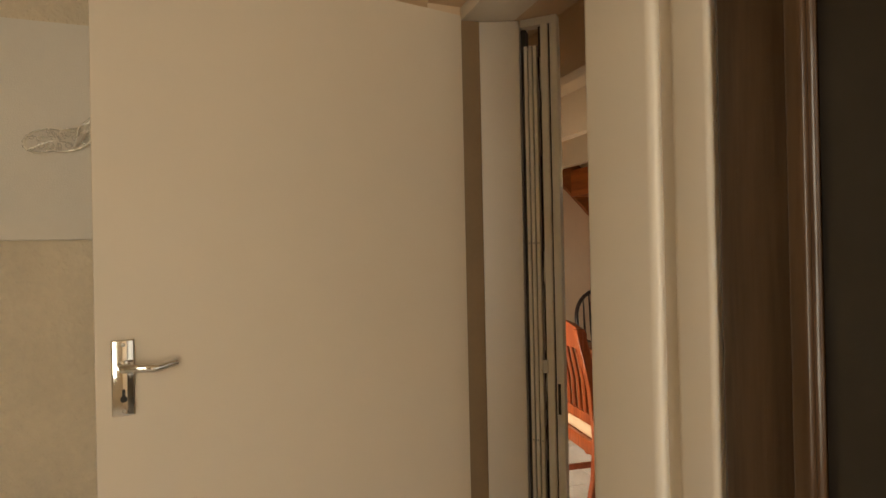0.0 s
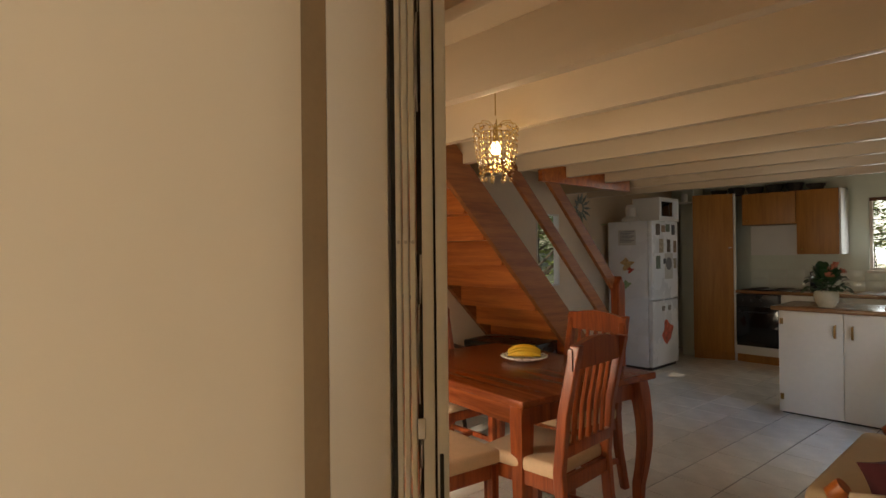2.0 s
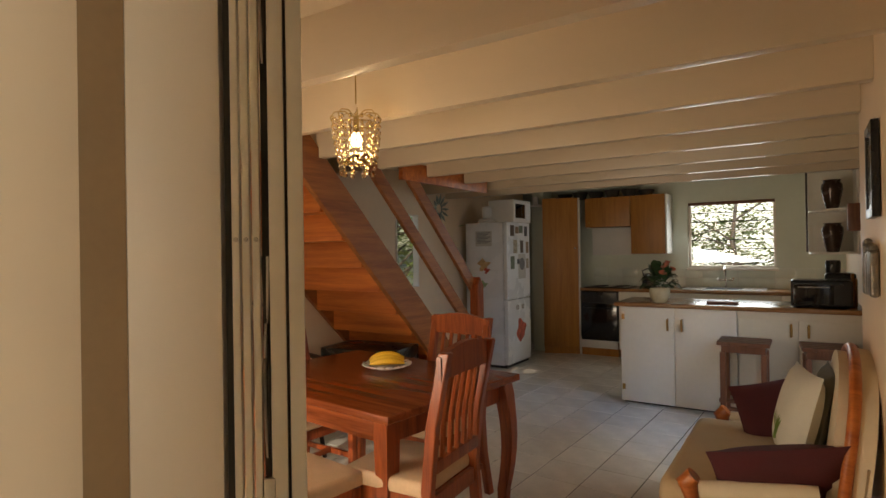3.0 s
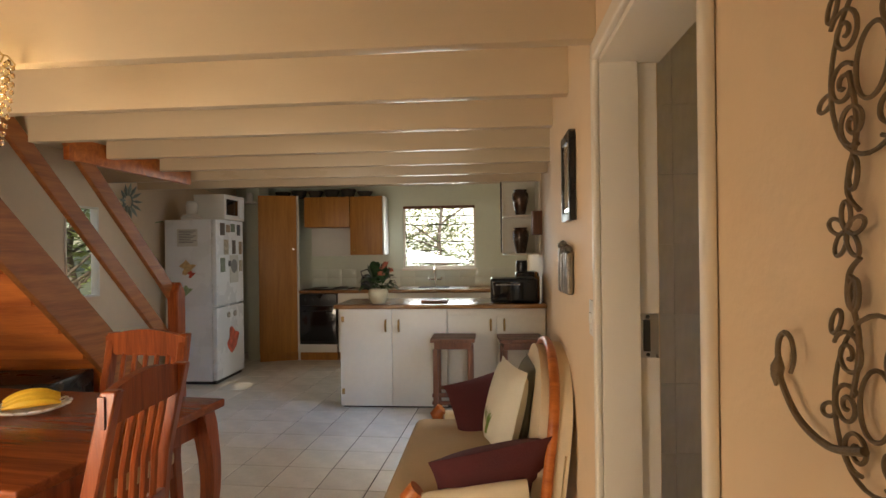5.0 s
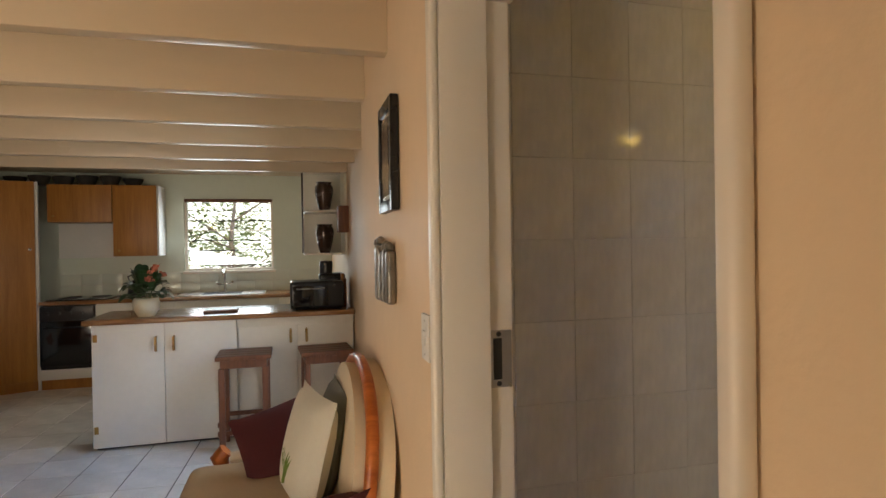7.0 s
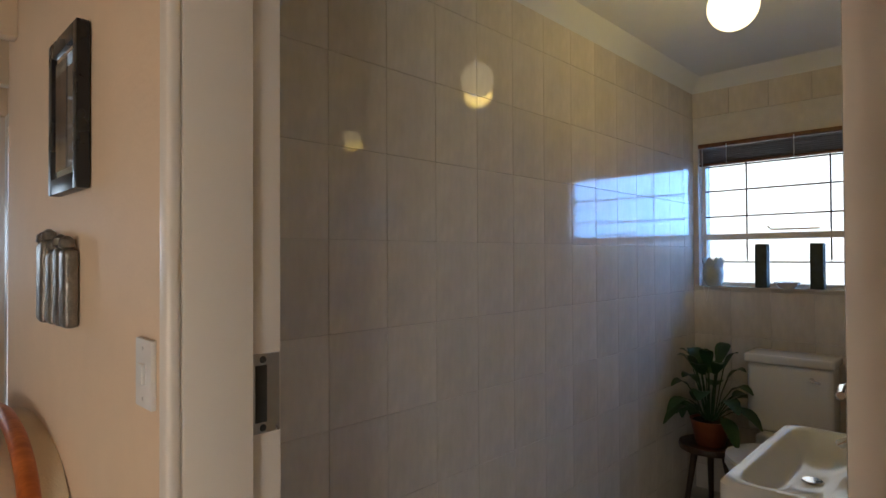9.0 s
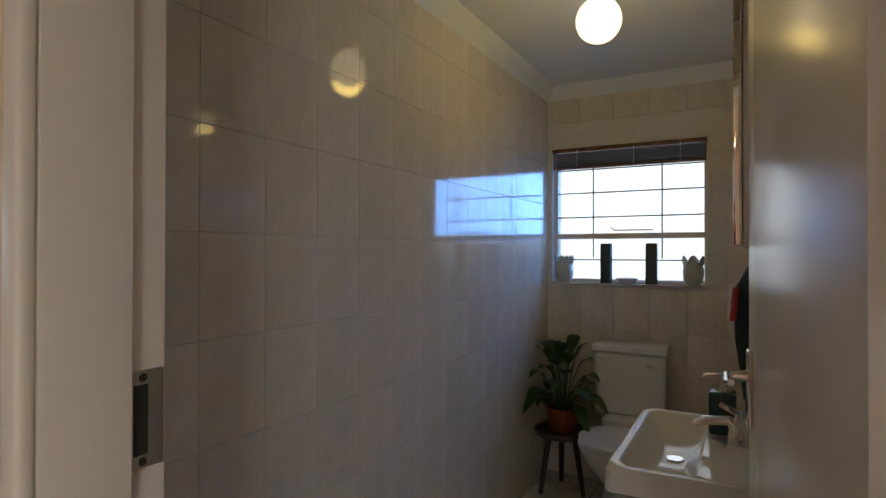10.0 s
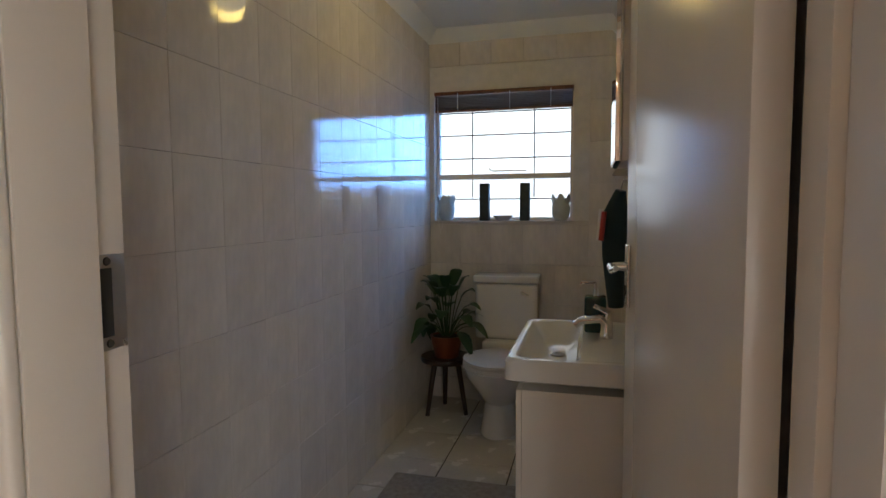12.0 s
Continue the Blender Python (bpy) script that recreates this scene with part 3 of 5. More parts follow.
part("print", bx((-0.012, -0.09, -0.135), (-0.006, 0.09, 0.135)), mat("dark_print", (0.10, 0.09, 0.085), 0.078, var=0.5, scale=7), pic)

plaque = thing("wall_plaque", (XW, 4.43, 1.287), "small pewter relief plaque of stacked houses", "wall plaque")
rnd = random.Random(4)
for k in range(5):
    y0 = -0.13 + 0.055 * k
    h = 0.07 + 0.03 * rnd.random()
    part("figure", bx((-0.03 - 0.012 * rnd.random(), y0, -0.09), (-0.002, y0 + 0.048, h), 0.012, 3), mat("pewter_relief", (0.20, 0.18, 0.15), 0.35, metal=0.6, var=0.5, scale=25, bump=0.6, bump_scale=40) if k == 0 else bpy.data.materials["pewter_relief"], plaque)
    part("knob", lathe(bmesh.new(), [(0.004, 0), (0.016, 0.008), (0.014, 0.024), (0.004, 0.032)], n=12), bpy.data.materials["pewter_relief"], plaque, at=pose(-0.02, y0 + 0.024, h - 0.004))


def smooth(pts, n=6):
    """Points along a soft curve through the given ones."""
    p = [pts[0]] + list(pts) + [pts[-1]]
    out = []
    for i in range(1, len(p) - 2):
        for k in range(n):
            t = k / n
            out.append(tuple(0.5 * (2 * p[i][c] + (p[i + 1][c] - p[i - 1][c]) * t + (2 * p[i - 1][c] - 5 * p[i][c] + 4 * p[i + 1][c] - p[i + 2][c]) * t * t + (3 * p[i][c] - p[i - 1][c] - 3 * p[i + 1][c] + p[i + 2][c]) * t ** 3) for c in (0, 1)))
    return out + [tuple(pts[-1])]


def spiral(c, r0, turns, a0, n=44, sgn=1):
    return [(c[0] + r0 * (1 - i / n * 0.88) * math.cos(a0 + sgn * 2 * math.pi * turns * i / n), c[1] + r0 * (1 - i / n * 0.88) * math.sin(a0 + sgn * 2 * math.pi * turns * i / n)) for i in range(n + 1)]


def loop(c, w, h, a, n=32):
    out = []
    for i in range(n + 1):
        t = 2 * math.pi * i / n
        u, v = w * math.cos(t), h * math.sin(t)
        out.append((c[0] + u * math.cos(a) - v * math.sin(a), c[1] + u * math.sin(a) + v * math.cos(a)))
    return out


# scrolled iron wall ornament; its flat drawing runs towards the bathroom door (u) and up (v)
orn = thing("iron_wall_ornament", (XW - 0.010, 2.598, 1.378), "scrolled antiqued iron wall ornament with a snake and flower", "wall ornament")


def scroll(name, curves, r=0.0021, label=""):
    for c in curves:
        part(name, tube(bmesh.new(), [(-0.001, u, v) for u, v in c], r, 6), M_IRON, orn, label)


for vy in (0.155, -0.125):
    up = 1 if vy > 0 else -1
    scroll("scroll", [
        loop((-0.03, vy), 0.055, 0.075, 0.2), loop((-0.03, vy), 0.02, 0.03, 0.2),
        spiral((0.005, vy + 0.035), 0.022, 1.7, 0.4), spiral((0.008, vy - 0.01), 0.020, 1.7, 2.4, sgn=-1), spiral((-0.005, vy - 0.045), 0.020, 1.7, 4.4),
        spiral((-0.06, vy + 0.035), 0.022, 1.7, 2.6, sgn=-1), spiral((-0.065, vy - 0.01), 0.020, 1.7, 0.6), spiral((-0.05, vy - 0.045), 0.020, 1.7, 5.2, sgn=-1),
        loop((0.022, vy + 0.062), 0.006, 0.012, 0.5), loop((0.034, vy - 0.02), 0.006, 0.011, 1.2), loop((-0.004, vy + up * -0.088), 0.006, 0.014, 0.1), loop((0.0, vy + 0.09), 0.006, 0.014, 0)])
    scroll("scroll_link", [smooth([(0.0, vy + up * 0.0), (-0.01, vy - up * 0.05), (0.004, vy - up * 0.10), (-0.012, vy - up * 0.12)])], 0.0024)
fl = [loop((0.006 + 0.014 * math.cos(a), 0.018 + 0.014 * math.sin(a)), 0.012, 0.0065, a) for a in (2 * math.pi * k / 5 + 0.3 for k in range(5))]
scroll("flower", fl, 0.002)
snake = [(-0.02, -0.165), (0.03, -0.178), (0.08, -0.168), (0.112, -0.14), (0.12, -0.115), (0.118, -0.095), (0.105, -0.085), (0.092, -0.092), (0.088, -0.11), (0.095, -0.125)]
snake = smooth(snake)
bm = tube(bmesh.new(), [(-0.004, u, v) for u, v in snake], [0.0040 - 0.0018 * i / len(snake) for i in range(len(snake))], 8)
part("snake_body", bm, M_IRON, orn)
part("snake_head", lathe(bmesh.new(), [(0.0015, -0.018), (0.006, -0.007), (0.007, 0.004), (0.002, 0.018)], n=12), M_IRON, orn, at=pose(-0.004, 0.122, -0.128, 12, 0, 0))

# ---- dining table and chairs ----
u = Vector((-0.993, 0.122, 0))
v = Vector((0.122, 0.993, 0))
N = Vector((-1.725, 3.53, 0))
T_W, T_L = 1.20, 0.93
TC = N + u * T_W / 2 + v * T_L / 2
TR = math.degrees(math.atan2(-u.y, -u.x))
table = thing("dining_table", TC, "red-stained wooden dining table with curved legs", "dining table", rz=TR)
part("tabletop", bx((-T_W / 2 - 0.03, -T_L / 2 - 0.02, 0.705), (T_W / 2 + 0.03, T_L / 2 + 0.02, 0.74), 0.008, 3), M_REDTOP, table)
for sx in (-1, 1):
    part("apron", bx((sx * (T_W / 2 - 0.05) - 0.012, -T_L / 2 + 0.08, 0.60), (sx * (T_W / 2 - 0.05) + 0.012, T_L / 2 - 0.08, 0.705), 0.003), M_RED, table)
    part("apron", bx((-T_W / 2 + 0.08, sx * (T_L / 2 - 0.05) - 0.012, 0.60), (T_W / 2 - 0.08, sx * (T_L / 2 - 0.05) + 0.012, 0.705), 0.003), M_REDTOP, table)
    for sy in (-1, 1):
        bm = bmesh.new()
        prev = None
        for i in range(11):
            f = i / 10
            z = 0.705 * (1 - f)
            out = 0.030 * math.sin(math.pi * min(1, f * 1.1)) - 0.01 * f + (0.02 * max(0, f - 0.8) / 0.2)
            w = 0.040 - 0.016 * f
            cx, cy = sx * (T_W / 2 - 0.045 + (out if sy > 0 else 0)), sy * (T_L / 2 - 0.045 + (out if sy > 0 else 0))
            ring = [bm.verts.new((cx + a * w, cy + b * w, z)) for a, b in ((-1, -1), (1, -1), (1, 1), (-1, 1))]
            if prev:
                for k in range(4):
                    bm.faces.new((prev[k], prev[(k + 1) % 4], ring[(k + 1) % 4], ring[k]))
            else:
                bm.faces.new(ring)
            prev = ring
        bm.faces.new(prev)
        bmesh.ops.bevel(bm, geom=[e for e in bm.edges if abs(e.verts[0].co.z - e.verts[1].co.z) > 0.01], offset=0.006, segments=2, affect="EDGES")
        part("leg", bm, M_RED, table)


def dining_chair():
    """A slat-back chair that faces +y, its seat front at y = 0.22."""
    c = thing("dining_chair", (0, 0, 0), "red-stained slat-back dining chair with beige padded seat", "dining chair", "chairs round the dining table")
    for s in (-1, 1):
        bm = bmesh.new()
        pts = [(-0.27, 0.0), (-0.215, 0.25), (-0.20, 0.45), (-0.225, 0.70), (-0.29, 1.0)]
        prev = None
        for y, z in pts:
            ring = [bm.verts.new((s * 0.195 + a * 0.02, y + b * 0.024, z)) for a, b in ((-1, -1), (1, -1), (1, 1), (-1, 1))]
            if prev:
                for k in range(4):
                    bm.faces.new((prev[k], prev[(k + 1) % 4], ring[(k + 1) % 4], ring[k]))
            else:
                bm.faces.new(ring)
            prev = ring
        bm.faces.new(prev)
        bmesh.ops.bevel(bm, geom=[e for e in bm.edges], offset=0.005, segments=1, affect="EDGES")
        part("back_post", bm, M_RED, c)
        part("front_leg", bx((s * 0.19 - 0.02, 0.165, 0), (s * 0.19 + 0.02, 0.205, 0.42), 0.005), M_RED, c)
        part("side_stretcher", bx((s * 0.19 - 0.010, -0.22, 0.16), (s * 0.19 + 0.010, 0.17, 0.19), 0.003), M_RED, c)
        part("seat_rail", bx((s * 0.19 - 0.014, -0.19, 0.36), (s * 0.19 + 0.014, 0.17, 0.425), 0.003), M_RED, c)
    part("cross_stretcher", bx((-0.19, -0.02, 0.165), (0.19, 0.01, 0.19), 0.003), M_RED, c)
    part("seat_rail", bx((-0.175, 0.175, 0.36), (0.175, 0.20, 0.425), 0.003), M_RED, c)
    part("seat_rail", bx((-0.175, -0.215, 0.36), (0.175, -0.19, 0.425), 0.003), M_RED, c)
    bm = bx((-0.215, -0.19, 0.42), (0.215, 0.225, 0.485), 0.03, 4)
    part("seat", bm, M_SEAT, c, "beige suede padded seat")
    bm = bmesh.new()
    arch = [(-0.22, 0.895)] + [(-0.22 + 0.44 * i / 12, 0.985 + 0.035 * math.sin(math.pi * i / 12)) for i in range(13)] + [(0.22, 0.895)]
    prism(bm, arch, "y", -0.014, 0.014, 0.005)
    part("crest_rail", bm, M_RED, c, at=pose(0, -0.272, 0, 0, 0, 0))
    part("lower_rail", bx((-0.18, -0.235, 0.52), (0.18, -0.212, 0.57), 0.004), M_RED, c)
    for k in range(5):
        x = -0.12 + 0.06 * k
        part("back_slat", tube(bmesh.new(), [(x, -0.222, 0.56), (x, -0.232, 0.72), (x, -0.268, 0.905)], 0.012, 6), M_RED, c)
    return c


chair = dining_chair()


def chair_at(first, p, facing, label):
    a = math.degrees(math.atan2(facing.y, facing.x)) - 90
    m = pose(p.x, p.y, 0, 0, 0, a)
    ob = chair if first else copy_thing(chair, m)
    if first:
        chair.matrix_basis = m
    return tagged(ob, label)


chair_at(True, Vector((-1.77, 3.76, 0)), Vector((-0.998, -0.054, 0)), "red-stained slat-back dining chair tucked against the table side")
chair_at(False, Vector((-2.10, 3.36, 0)), Vector((0.12, 0.99, 0)), "red-stained slat-back dining chair with sunlit beige seat")
chair_at(False, Vector((-2.80, 4.12, 0)), Vector((0.99, -0.05, 0)), "red-stained slat-back dining chair before the rocking chair")
chair_at(False, Vector((-2.08, 4.37, 0)), Vector((-0.12, -0.99, 0)), "red-stained slat-back dining chair at the far table end")

plate = thing("fruit_plate", (-2.27, 4.22, 0.741), "white lacy-edged plate of bananas on the table", "plate")
bm = lathe(bmesh.new(), [(0.05, 0.0), (0.06, 0.003), (0.10, 0.018), (0.104, 0.022), (0.098, 0.022), (0.058, 0.008), (0.002, 0.007)], n=32)
part("dish", bm, M_CERAMIC, plate)
bm = bmesh.new()
for k in range(16):
    a = 2 * math.pi * k / 16
    tube(bm, [(0.118 * math.cos(a) + 0.017 * math.cos(b) * math.cos(a) - 0.02 * math.sin(b) * math.sin(a), 0.118 * math.sin(a) + 0.017 * math.cos(b) * math.sin(a) + 0.02 * math.sin(b) * math.cos(a), 0.026 + 0.006 * math.cos(b)) for b in (2 * math.pi * q / 10 for q in range(11))], 0.005, 5)
part("pierced_rim", bm, M_CERAMIC, plate)
bunch = thing("banana_bunch", (-2.27, 4.22, 0.755), "bunch of ripe yellow bananas on the plate", "bananas")
for k in range(5):
    off = (k - 2) * 0.026
    pts = []
    for i in range(9):
        f = i / 8 - 0.5
        pts.append((f * 0.19, off * (1 - 0.5 * abs(f)), 0.022 + 0.012 * (2 - abs(k - 2)) + 0.075 * (0.25 - f * f)))
    part("banana", tube(bmesh.new(), pts, [0.005, 0.013, 0.018, 0.020, 0.021, 0.020, 0.018, 0.012, 0.006], 7), M_BANANA, bunch, at=pose(0, 0, 0, 0, 0, 40))

# pendant lamp of glass beads
PX, PY = -2.01, 3.70
lamp = thing("pendant_lamp", (PX, PY, 1.70), "beaded amber crystal pendant lamp, lit", "pendant lamp")
part("ceiling_rose", lathe(bmesh.new(), [(0.045, 0.0), (0.04, 0.018), (0.012, 0.03)], n=20), M_WHITE, lamp, at=pose(0, 0, CEIL_Z - 1.70, 180, 0, 0))
part("cord", tube(bmesh.new(), [(0, 0, 0.36), (0, 0, CEIL_Z - 1.71)], 0.003, 6), M_BRASS, lamp)
part("bulb", lathe(bmesh.new(), [(0.008, 0.0), (0.022, 0.012), (0.026, 0.03), (0.02, 0.05), (0.012, 0.062)], n=16), glow("pendant_bulb_glow", (1.0, 0.78, 0.42), 24), lamp, "glowing warm bulb", at=pose(0, 0, 0.165))
part("bulb_holder", lathe(bmesh.new(), [(0.014, 0.0), (0.014, 0.06), (0.006, 0.08)], n=12), M_BRASS, lamp, at=pose(0, 0, 0.23))
bm = bmesh.new()
for r, z in ((0.085, 0.27), (0.07, 0.09)):
    tube(bm, [(r * math.cos(2 * math.pi * k / 24), r * math.sin(2 * math.pi * k / 24), z) for k in range(25)], 0.003, 5)
for k in range(8):
    a = 2 * math.pi * k / 8
    tube(bm, [(0.01 * math.cos(a), 0.01 * math.sin(a), 0.30), (0.05 * math.cos(a), 0.05 * math.sin(a), 0.325), (0.095 * math.cos(a), 0.095 * math.sin(a), 0.32), (0.115 * math.cos(a), 0.115 * math.sin(a), 0.295), (0.105 * math.cos(a), 0.105 * math.sin(a), 0.275)], 0.0025, 5)
part("wire_crown", bm, M_BRASS, lamp)
bead_bm = bmesh.new()
bmesh.ops.create_icosphere(bead_bm, subdivisions=1, radius=0.0085)
bead_me = finish(bead_bm, "bead", M_CRYSTAL, 0)
rnd = random.Random(7)
for k in range(22):
    a = 2 * math.pi * k / 22
    r0 = 0.108 if k % 2 else 0.092
    n = 10 if k % 3 == 0 else 8
    for i in range(n):
        r = r0 - 0.035 * (i / (n - 1)) ** 2
        big = 1.5 if i == n - 1 else 1.0
        bead = new("bead", bead_me)
        bead.parent = lamp
        bead.matrix_basis = Matrix.Translation((r * math.cos(a), r * math.sin(a), 0.285 - 0.027 * i + 0.004 * rnd.random())) @ Matrix.Diagonal((big, big, 1.35 * big, 1))

# ---- stairs ----
SX = -2.95
stairs = thing("staircase", (SX - 0.45, 6.4, 0.0), "open varnished pine staircase rising along the wall", "staircase")
tagged(stairs, kind="structure")


def slanted(bm, x0, x1, ya, za, yb, zb, depth):
    """A plank that leans in y and z; its upper edge runs from a to b."""
    prism(bm, [(ya, za), (yb, zb), (yb, zb - depth), (ya, za - depth)], "x", x0, x1, 0.004)
    return bm


def rel(bm):
    bmesh.ops.translate(bm, verts=bm.verts, vec=(-(SX - 0.45), -6.4, 0))
    return bm


SLOPE = -(2.07 - 0.865) / (5.672 - 4.407)
part("stringer", rel(slanted(bmesh.new(), SX - 0.045, SX, 3.98, 0.865 + SLOPE * (3.98 - 5.672), 6.45, 0.865 + SLOPE * (6.45 - 5.672), 0.34)), M_STRINGER, stairs)
part("stringer", rel(slanted(bmesh.new(), XL + 0.004, XL + 0.05, 3.98, 0.865 + SLOPE * (3.98 - 5.672), 6.45, 0.865 + SLOPE * (6.45 - 5.672), 0.34)), M_STRINGER, stairs)
for k in range(11):
    z = 0.19 * (k + 1)
    y = 5.672 + (z - 0.865) / SLOPE
    if z > 2.2:
        break
    part("tread", rel(bx((XL + 0.05, y - 0.12, z - 0.24), (SX - 0.045, y + 0.13, z - 0.20), 0.004)), M_PINE, stairs)
    part("riser", rel(bx((XL + 0.05, y - 0.135, z - 0.24), (SX - 0.045, y - 0.120, z - 0.012), 0.002)), M_PINE, stairs)
r1 = 0.82 - SLOPE * 6.117
part("hand_rail", rel(slanted(bmesh.new(), SX - 0.042, SX - 0.005, 4.6, SLOPE * 4.6 + r1 + 0.16, 6.36, SLOPE * 6.36 + r1 + 0.16, 0.15)), M_STRINGER, stairs)
r2 = 1.368 - SLOPE * 6.126
part("hand_rail", rel(slanted(bmesh.new(), SX - 0.042, SX - 0.005, 4.9, SLOPE * 4.9 + r2 + 0.03, 6.40, SLOPE * 6.40 + r2 + 0.03, 0.15)), M_STRINGER, stairs)
bm = bmesh.new()
prism(bm, [(6.36, 0), (6.48, 0), (6.48, 1.06), (6.42, 1.14), (6.36, 1.06)], "x", SX - 0.03, SX + 0.055, 0.006)
part("newel_post", rel(bm), M_RED, stairs)
part("landing_fascia", rel(bx((SX - 0.04, 5.30, 1.955), (SX, 6.69, 2.10), 0.004)), M_PINE, stairs, "orange pine edge board of the landing")

# narrow stair window with foliage outside
sw = thing("window_stair", (XL, 6.63, 1.395), "small bright stair window looking on to leaves", "window")
tagged(sw, kind="structure")
for lo, hi in (((-0.06, -0.20, -0.395), (0.012, -0.185, 0.395)), ((-0.06, 0.185, -0.395), (0.012, 0.20, 0.395)), ((-0.06, -0.185, 0.38), (0.012, 0.185, 0.395)), ((-0.06, -0.185, -0.395), (0.012, 0.185, -0.38))):
    part("window_frame", bx(lo, hi, 0.003), M_FRAME, sw)

# black box and rocking chair under the stairs
sub = thing("loudspeaker_box", (-3.35, 5.35, 0.0), "black boxy loudspeaker standing under the stairs", "loudspeaker", rz=8)
part("cabinet", bx((-0.34, -0.22, 0.0), (0.34, 0.22, 0.62), 0.012, 3), M_BLACK, sub)
part("grille", bx((-0.30, -0.235, 0.05), (0.30, -0.221, 0.57), 0.006), mat("black_speaker_cloth", (0.006, 0.006, 0.007), 0.95, bump=0.4, bump_scale=300), sub)
part("badge", bx((-0.27, -0.238, 0.44), (-0.22, -0.2355, 0.455)), M_STEEL, sub)

rock = thing("rocking_chair", (-3.35, 4.35, 0.0), "near-black turned spindle-back armchair by the stairs", "armchair", rz=-100)
part("seat", bx((-0.26, -0.24, 0.40), (0.26, 0.24, 0.44), 0.015, 3), M_DARKWOOD, rock)
bow = [(-0.24, -0.22, 0.44)] + [(0.25 * math.cos(math.pi * (1 - i / 14)), -0.26 - 0.06 * math.sin(math.pi * i / 14), 0.80 + 0.24 * math.sin(math.pi * i / 14)) for i in range(15)] + [(0.24, -0.22, 0.44)]
part("back_bow", tube(bmesh.new(), bow, 0.016, 8), M_DARKWOOD, rock)
for k in range(7):
    x = -0.17 + 0.34 * k / 6
    top = 0.80 + 0.24 * math.sqrt(max(0, 1 - (x / 0.25) ** 2))
    part("back_spindle", tube(bmesh.new(), [(x, -0.22, 0.44), (x, -0.28, 0.7), (x, -0.26 - 0.06 * (top - 0.8) / 0.24, top)], [0.007, 0.010, 0.006], 7), M_DARKWOOD, rock)
for s in (-1, 1):
    part("arm", tube(bmesh.new(), [(s * 0.25, -0.27, 0.66), (s * 0.29, 0.0, 0.66), (s * 0.28, 0.22, 0.65)], [0.014, 0.018, 0.022], 8), M_DARKWOOD, rock)
    for y in (0.05, 0.18):
        part("arm_post", tube(bmesh.new(), [(s * 0.24, y, 0.44), (s * 0.28, y, 0.65)], 0.010, 7), M_DARKWOOD, rock)
    for y in (-0.2, 0.2):
        part("leg", tube(bmesh.new(), [(s * 0.20, y * 0.9, 0.41), (s * 0.24, y * 1.15, 0.0)], [0.018, 0.014], 8), M_DARKWOOD, rock)

# wreath on the wall by the fridge
wreath = thing("wall_wreath", (XL + 0.012, 7.22, 1.88), "small silvery metal leaf wreath on the wall", "wreath")
bm = bmesh.new()
for k in range(12):
    a = 2 * math.pi * k / 12
    c = (0.03, 0.11 * math.cos(a), 0.11 * math.sin(a))
    lathe_pts = [(0.001, -0.045), (0.014, -0.01), (0.012, 0.02), (0.001, 0.05)]
    tube(bm, [(0.02, 0.05 * math.cos(a), 0.05 * math.sin(a)), c, (0.045, 0.17 * math.cos(a), 0.17 * math.sin(a))], [0.004, 0.016, 0.002], 6)
tube(bm, [(0.01, 0.07 * math.cos(2 * math.pi * k / 20), 0.07 * math.sin(2 * math.pi * k / 20)) for k in range(21)], 0.008, 6)
part("leaves", bm, mat("silver_green_metal", (0.30, 0.33, 0.27), 0.35, metal=0.5, var=0.3, scale=20), wreath)

# ---- fridge ----
fr = thing("fridge", (-3.25, 7.706, 0.0), "white two-door fridge freezer with magnets and pictures", "fridge")
part("body", bx((-0.56, 0.0, 0.03), (-0.055, 0.64, 1.72), 0.012, 3), M_FRIDGE, fr)
part("freezer_door", bx((-0.05, 0.002, 0.04), (0.0, 0.638, 0.795), 0.012, 3), M_FRIDGE, fr)
part("fridge_door", bx((-0.05, 0.002, 0.81), (0.0, 0.638, 1.72), 0.012, 3), M_FRIDGE, fr)
part("plinth", bx((-0.52, 0.02, 0.0), (-0.03, 0.62, 0.035)), M_DARK, fr)
rnd = random.Random(11)
mag_cols = [(0.10, 0.07, 0.05), (0.30, 0.20, 0.12), (0.16, 0.20, 0.14), (0.08, 0.08, 0.09), (0.42, 0.36, 0.26)]
mag_mats = [mat("magnet_picture", c, 0.4, var=0.6, scale=30) for c in mag_cols]
for k, (y, z, w, h) in enumerate(((0.14, 1.62, 0.10, 0.13), (0.27, 1.63, 0.09, 0.08), (0.38, 1.64, 0.10, 0.09), (0.52, 1.62, 0.08, 0.12), (0.22, 1.43, 0.10, 0.16), (0.40, 1.43, 0.08, 0.15), (0.56, 1.42, 0.07, 0.14), (0.14, 1.24, 0.10, 0.15), (0.30, 1.25, 0.06, 0.06), (0.56, 1.22, 0.07, 0.12))):
    part("magnet", bx((0.0, y - w / 2, z - h / 2), (0.004, y + w / 2, z + h / 2), 0.001), mag_mats[k % 5], fr)
M_PAPER = mat("printed_paper", (0.62, 0.61, 0.57), 0.8, var=0.08, scale=12)
M_INK = mat("grey_print_ink", (0.22, 0.22, 0.22), 0.8)
note = part("note", bx((0.0, 0.30, 1.04), (0.003, 0.50, 1.34)), M_PAPER, fr, "white sheet with a printed disc")
part("printed_disc", lathe(bmesh.new(), [(0.075, 0), (0.075, 0.001)], n=24), M_INK, note, at=pose(0.003, 0.40, 1.22, 0, 90, 0))
sheet = part("note", bx((-0.42, -0.003, 1.44), (-0.20, 0.0, 1.62)), M_PAPER, fr, "white printed sheet on the fridge side")
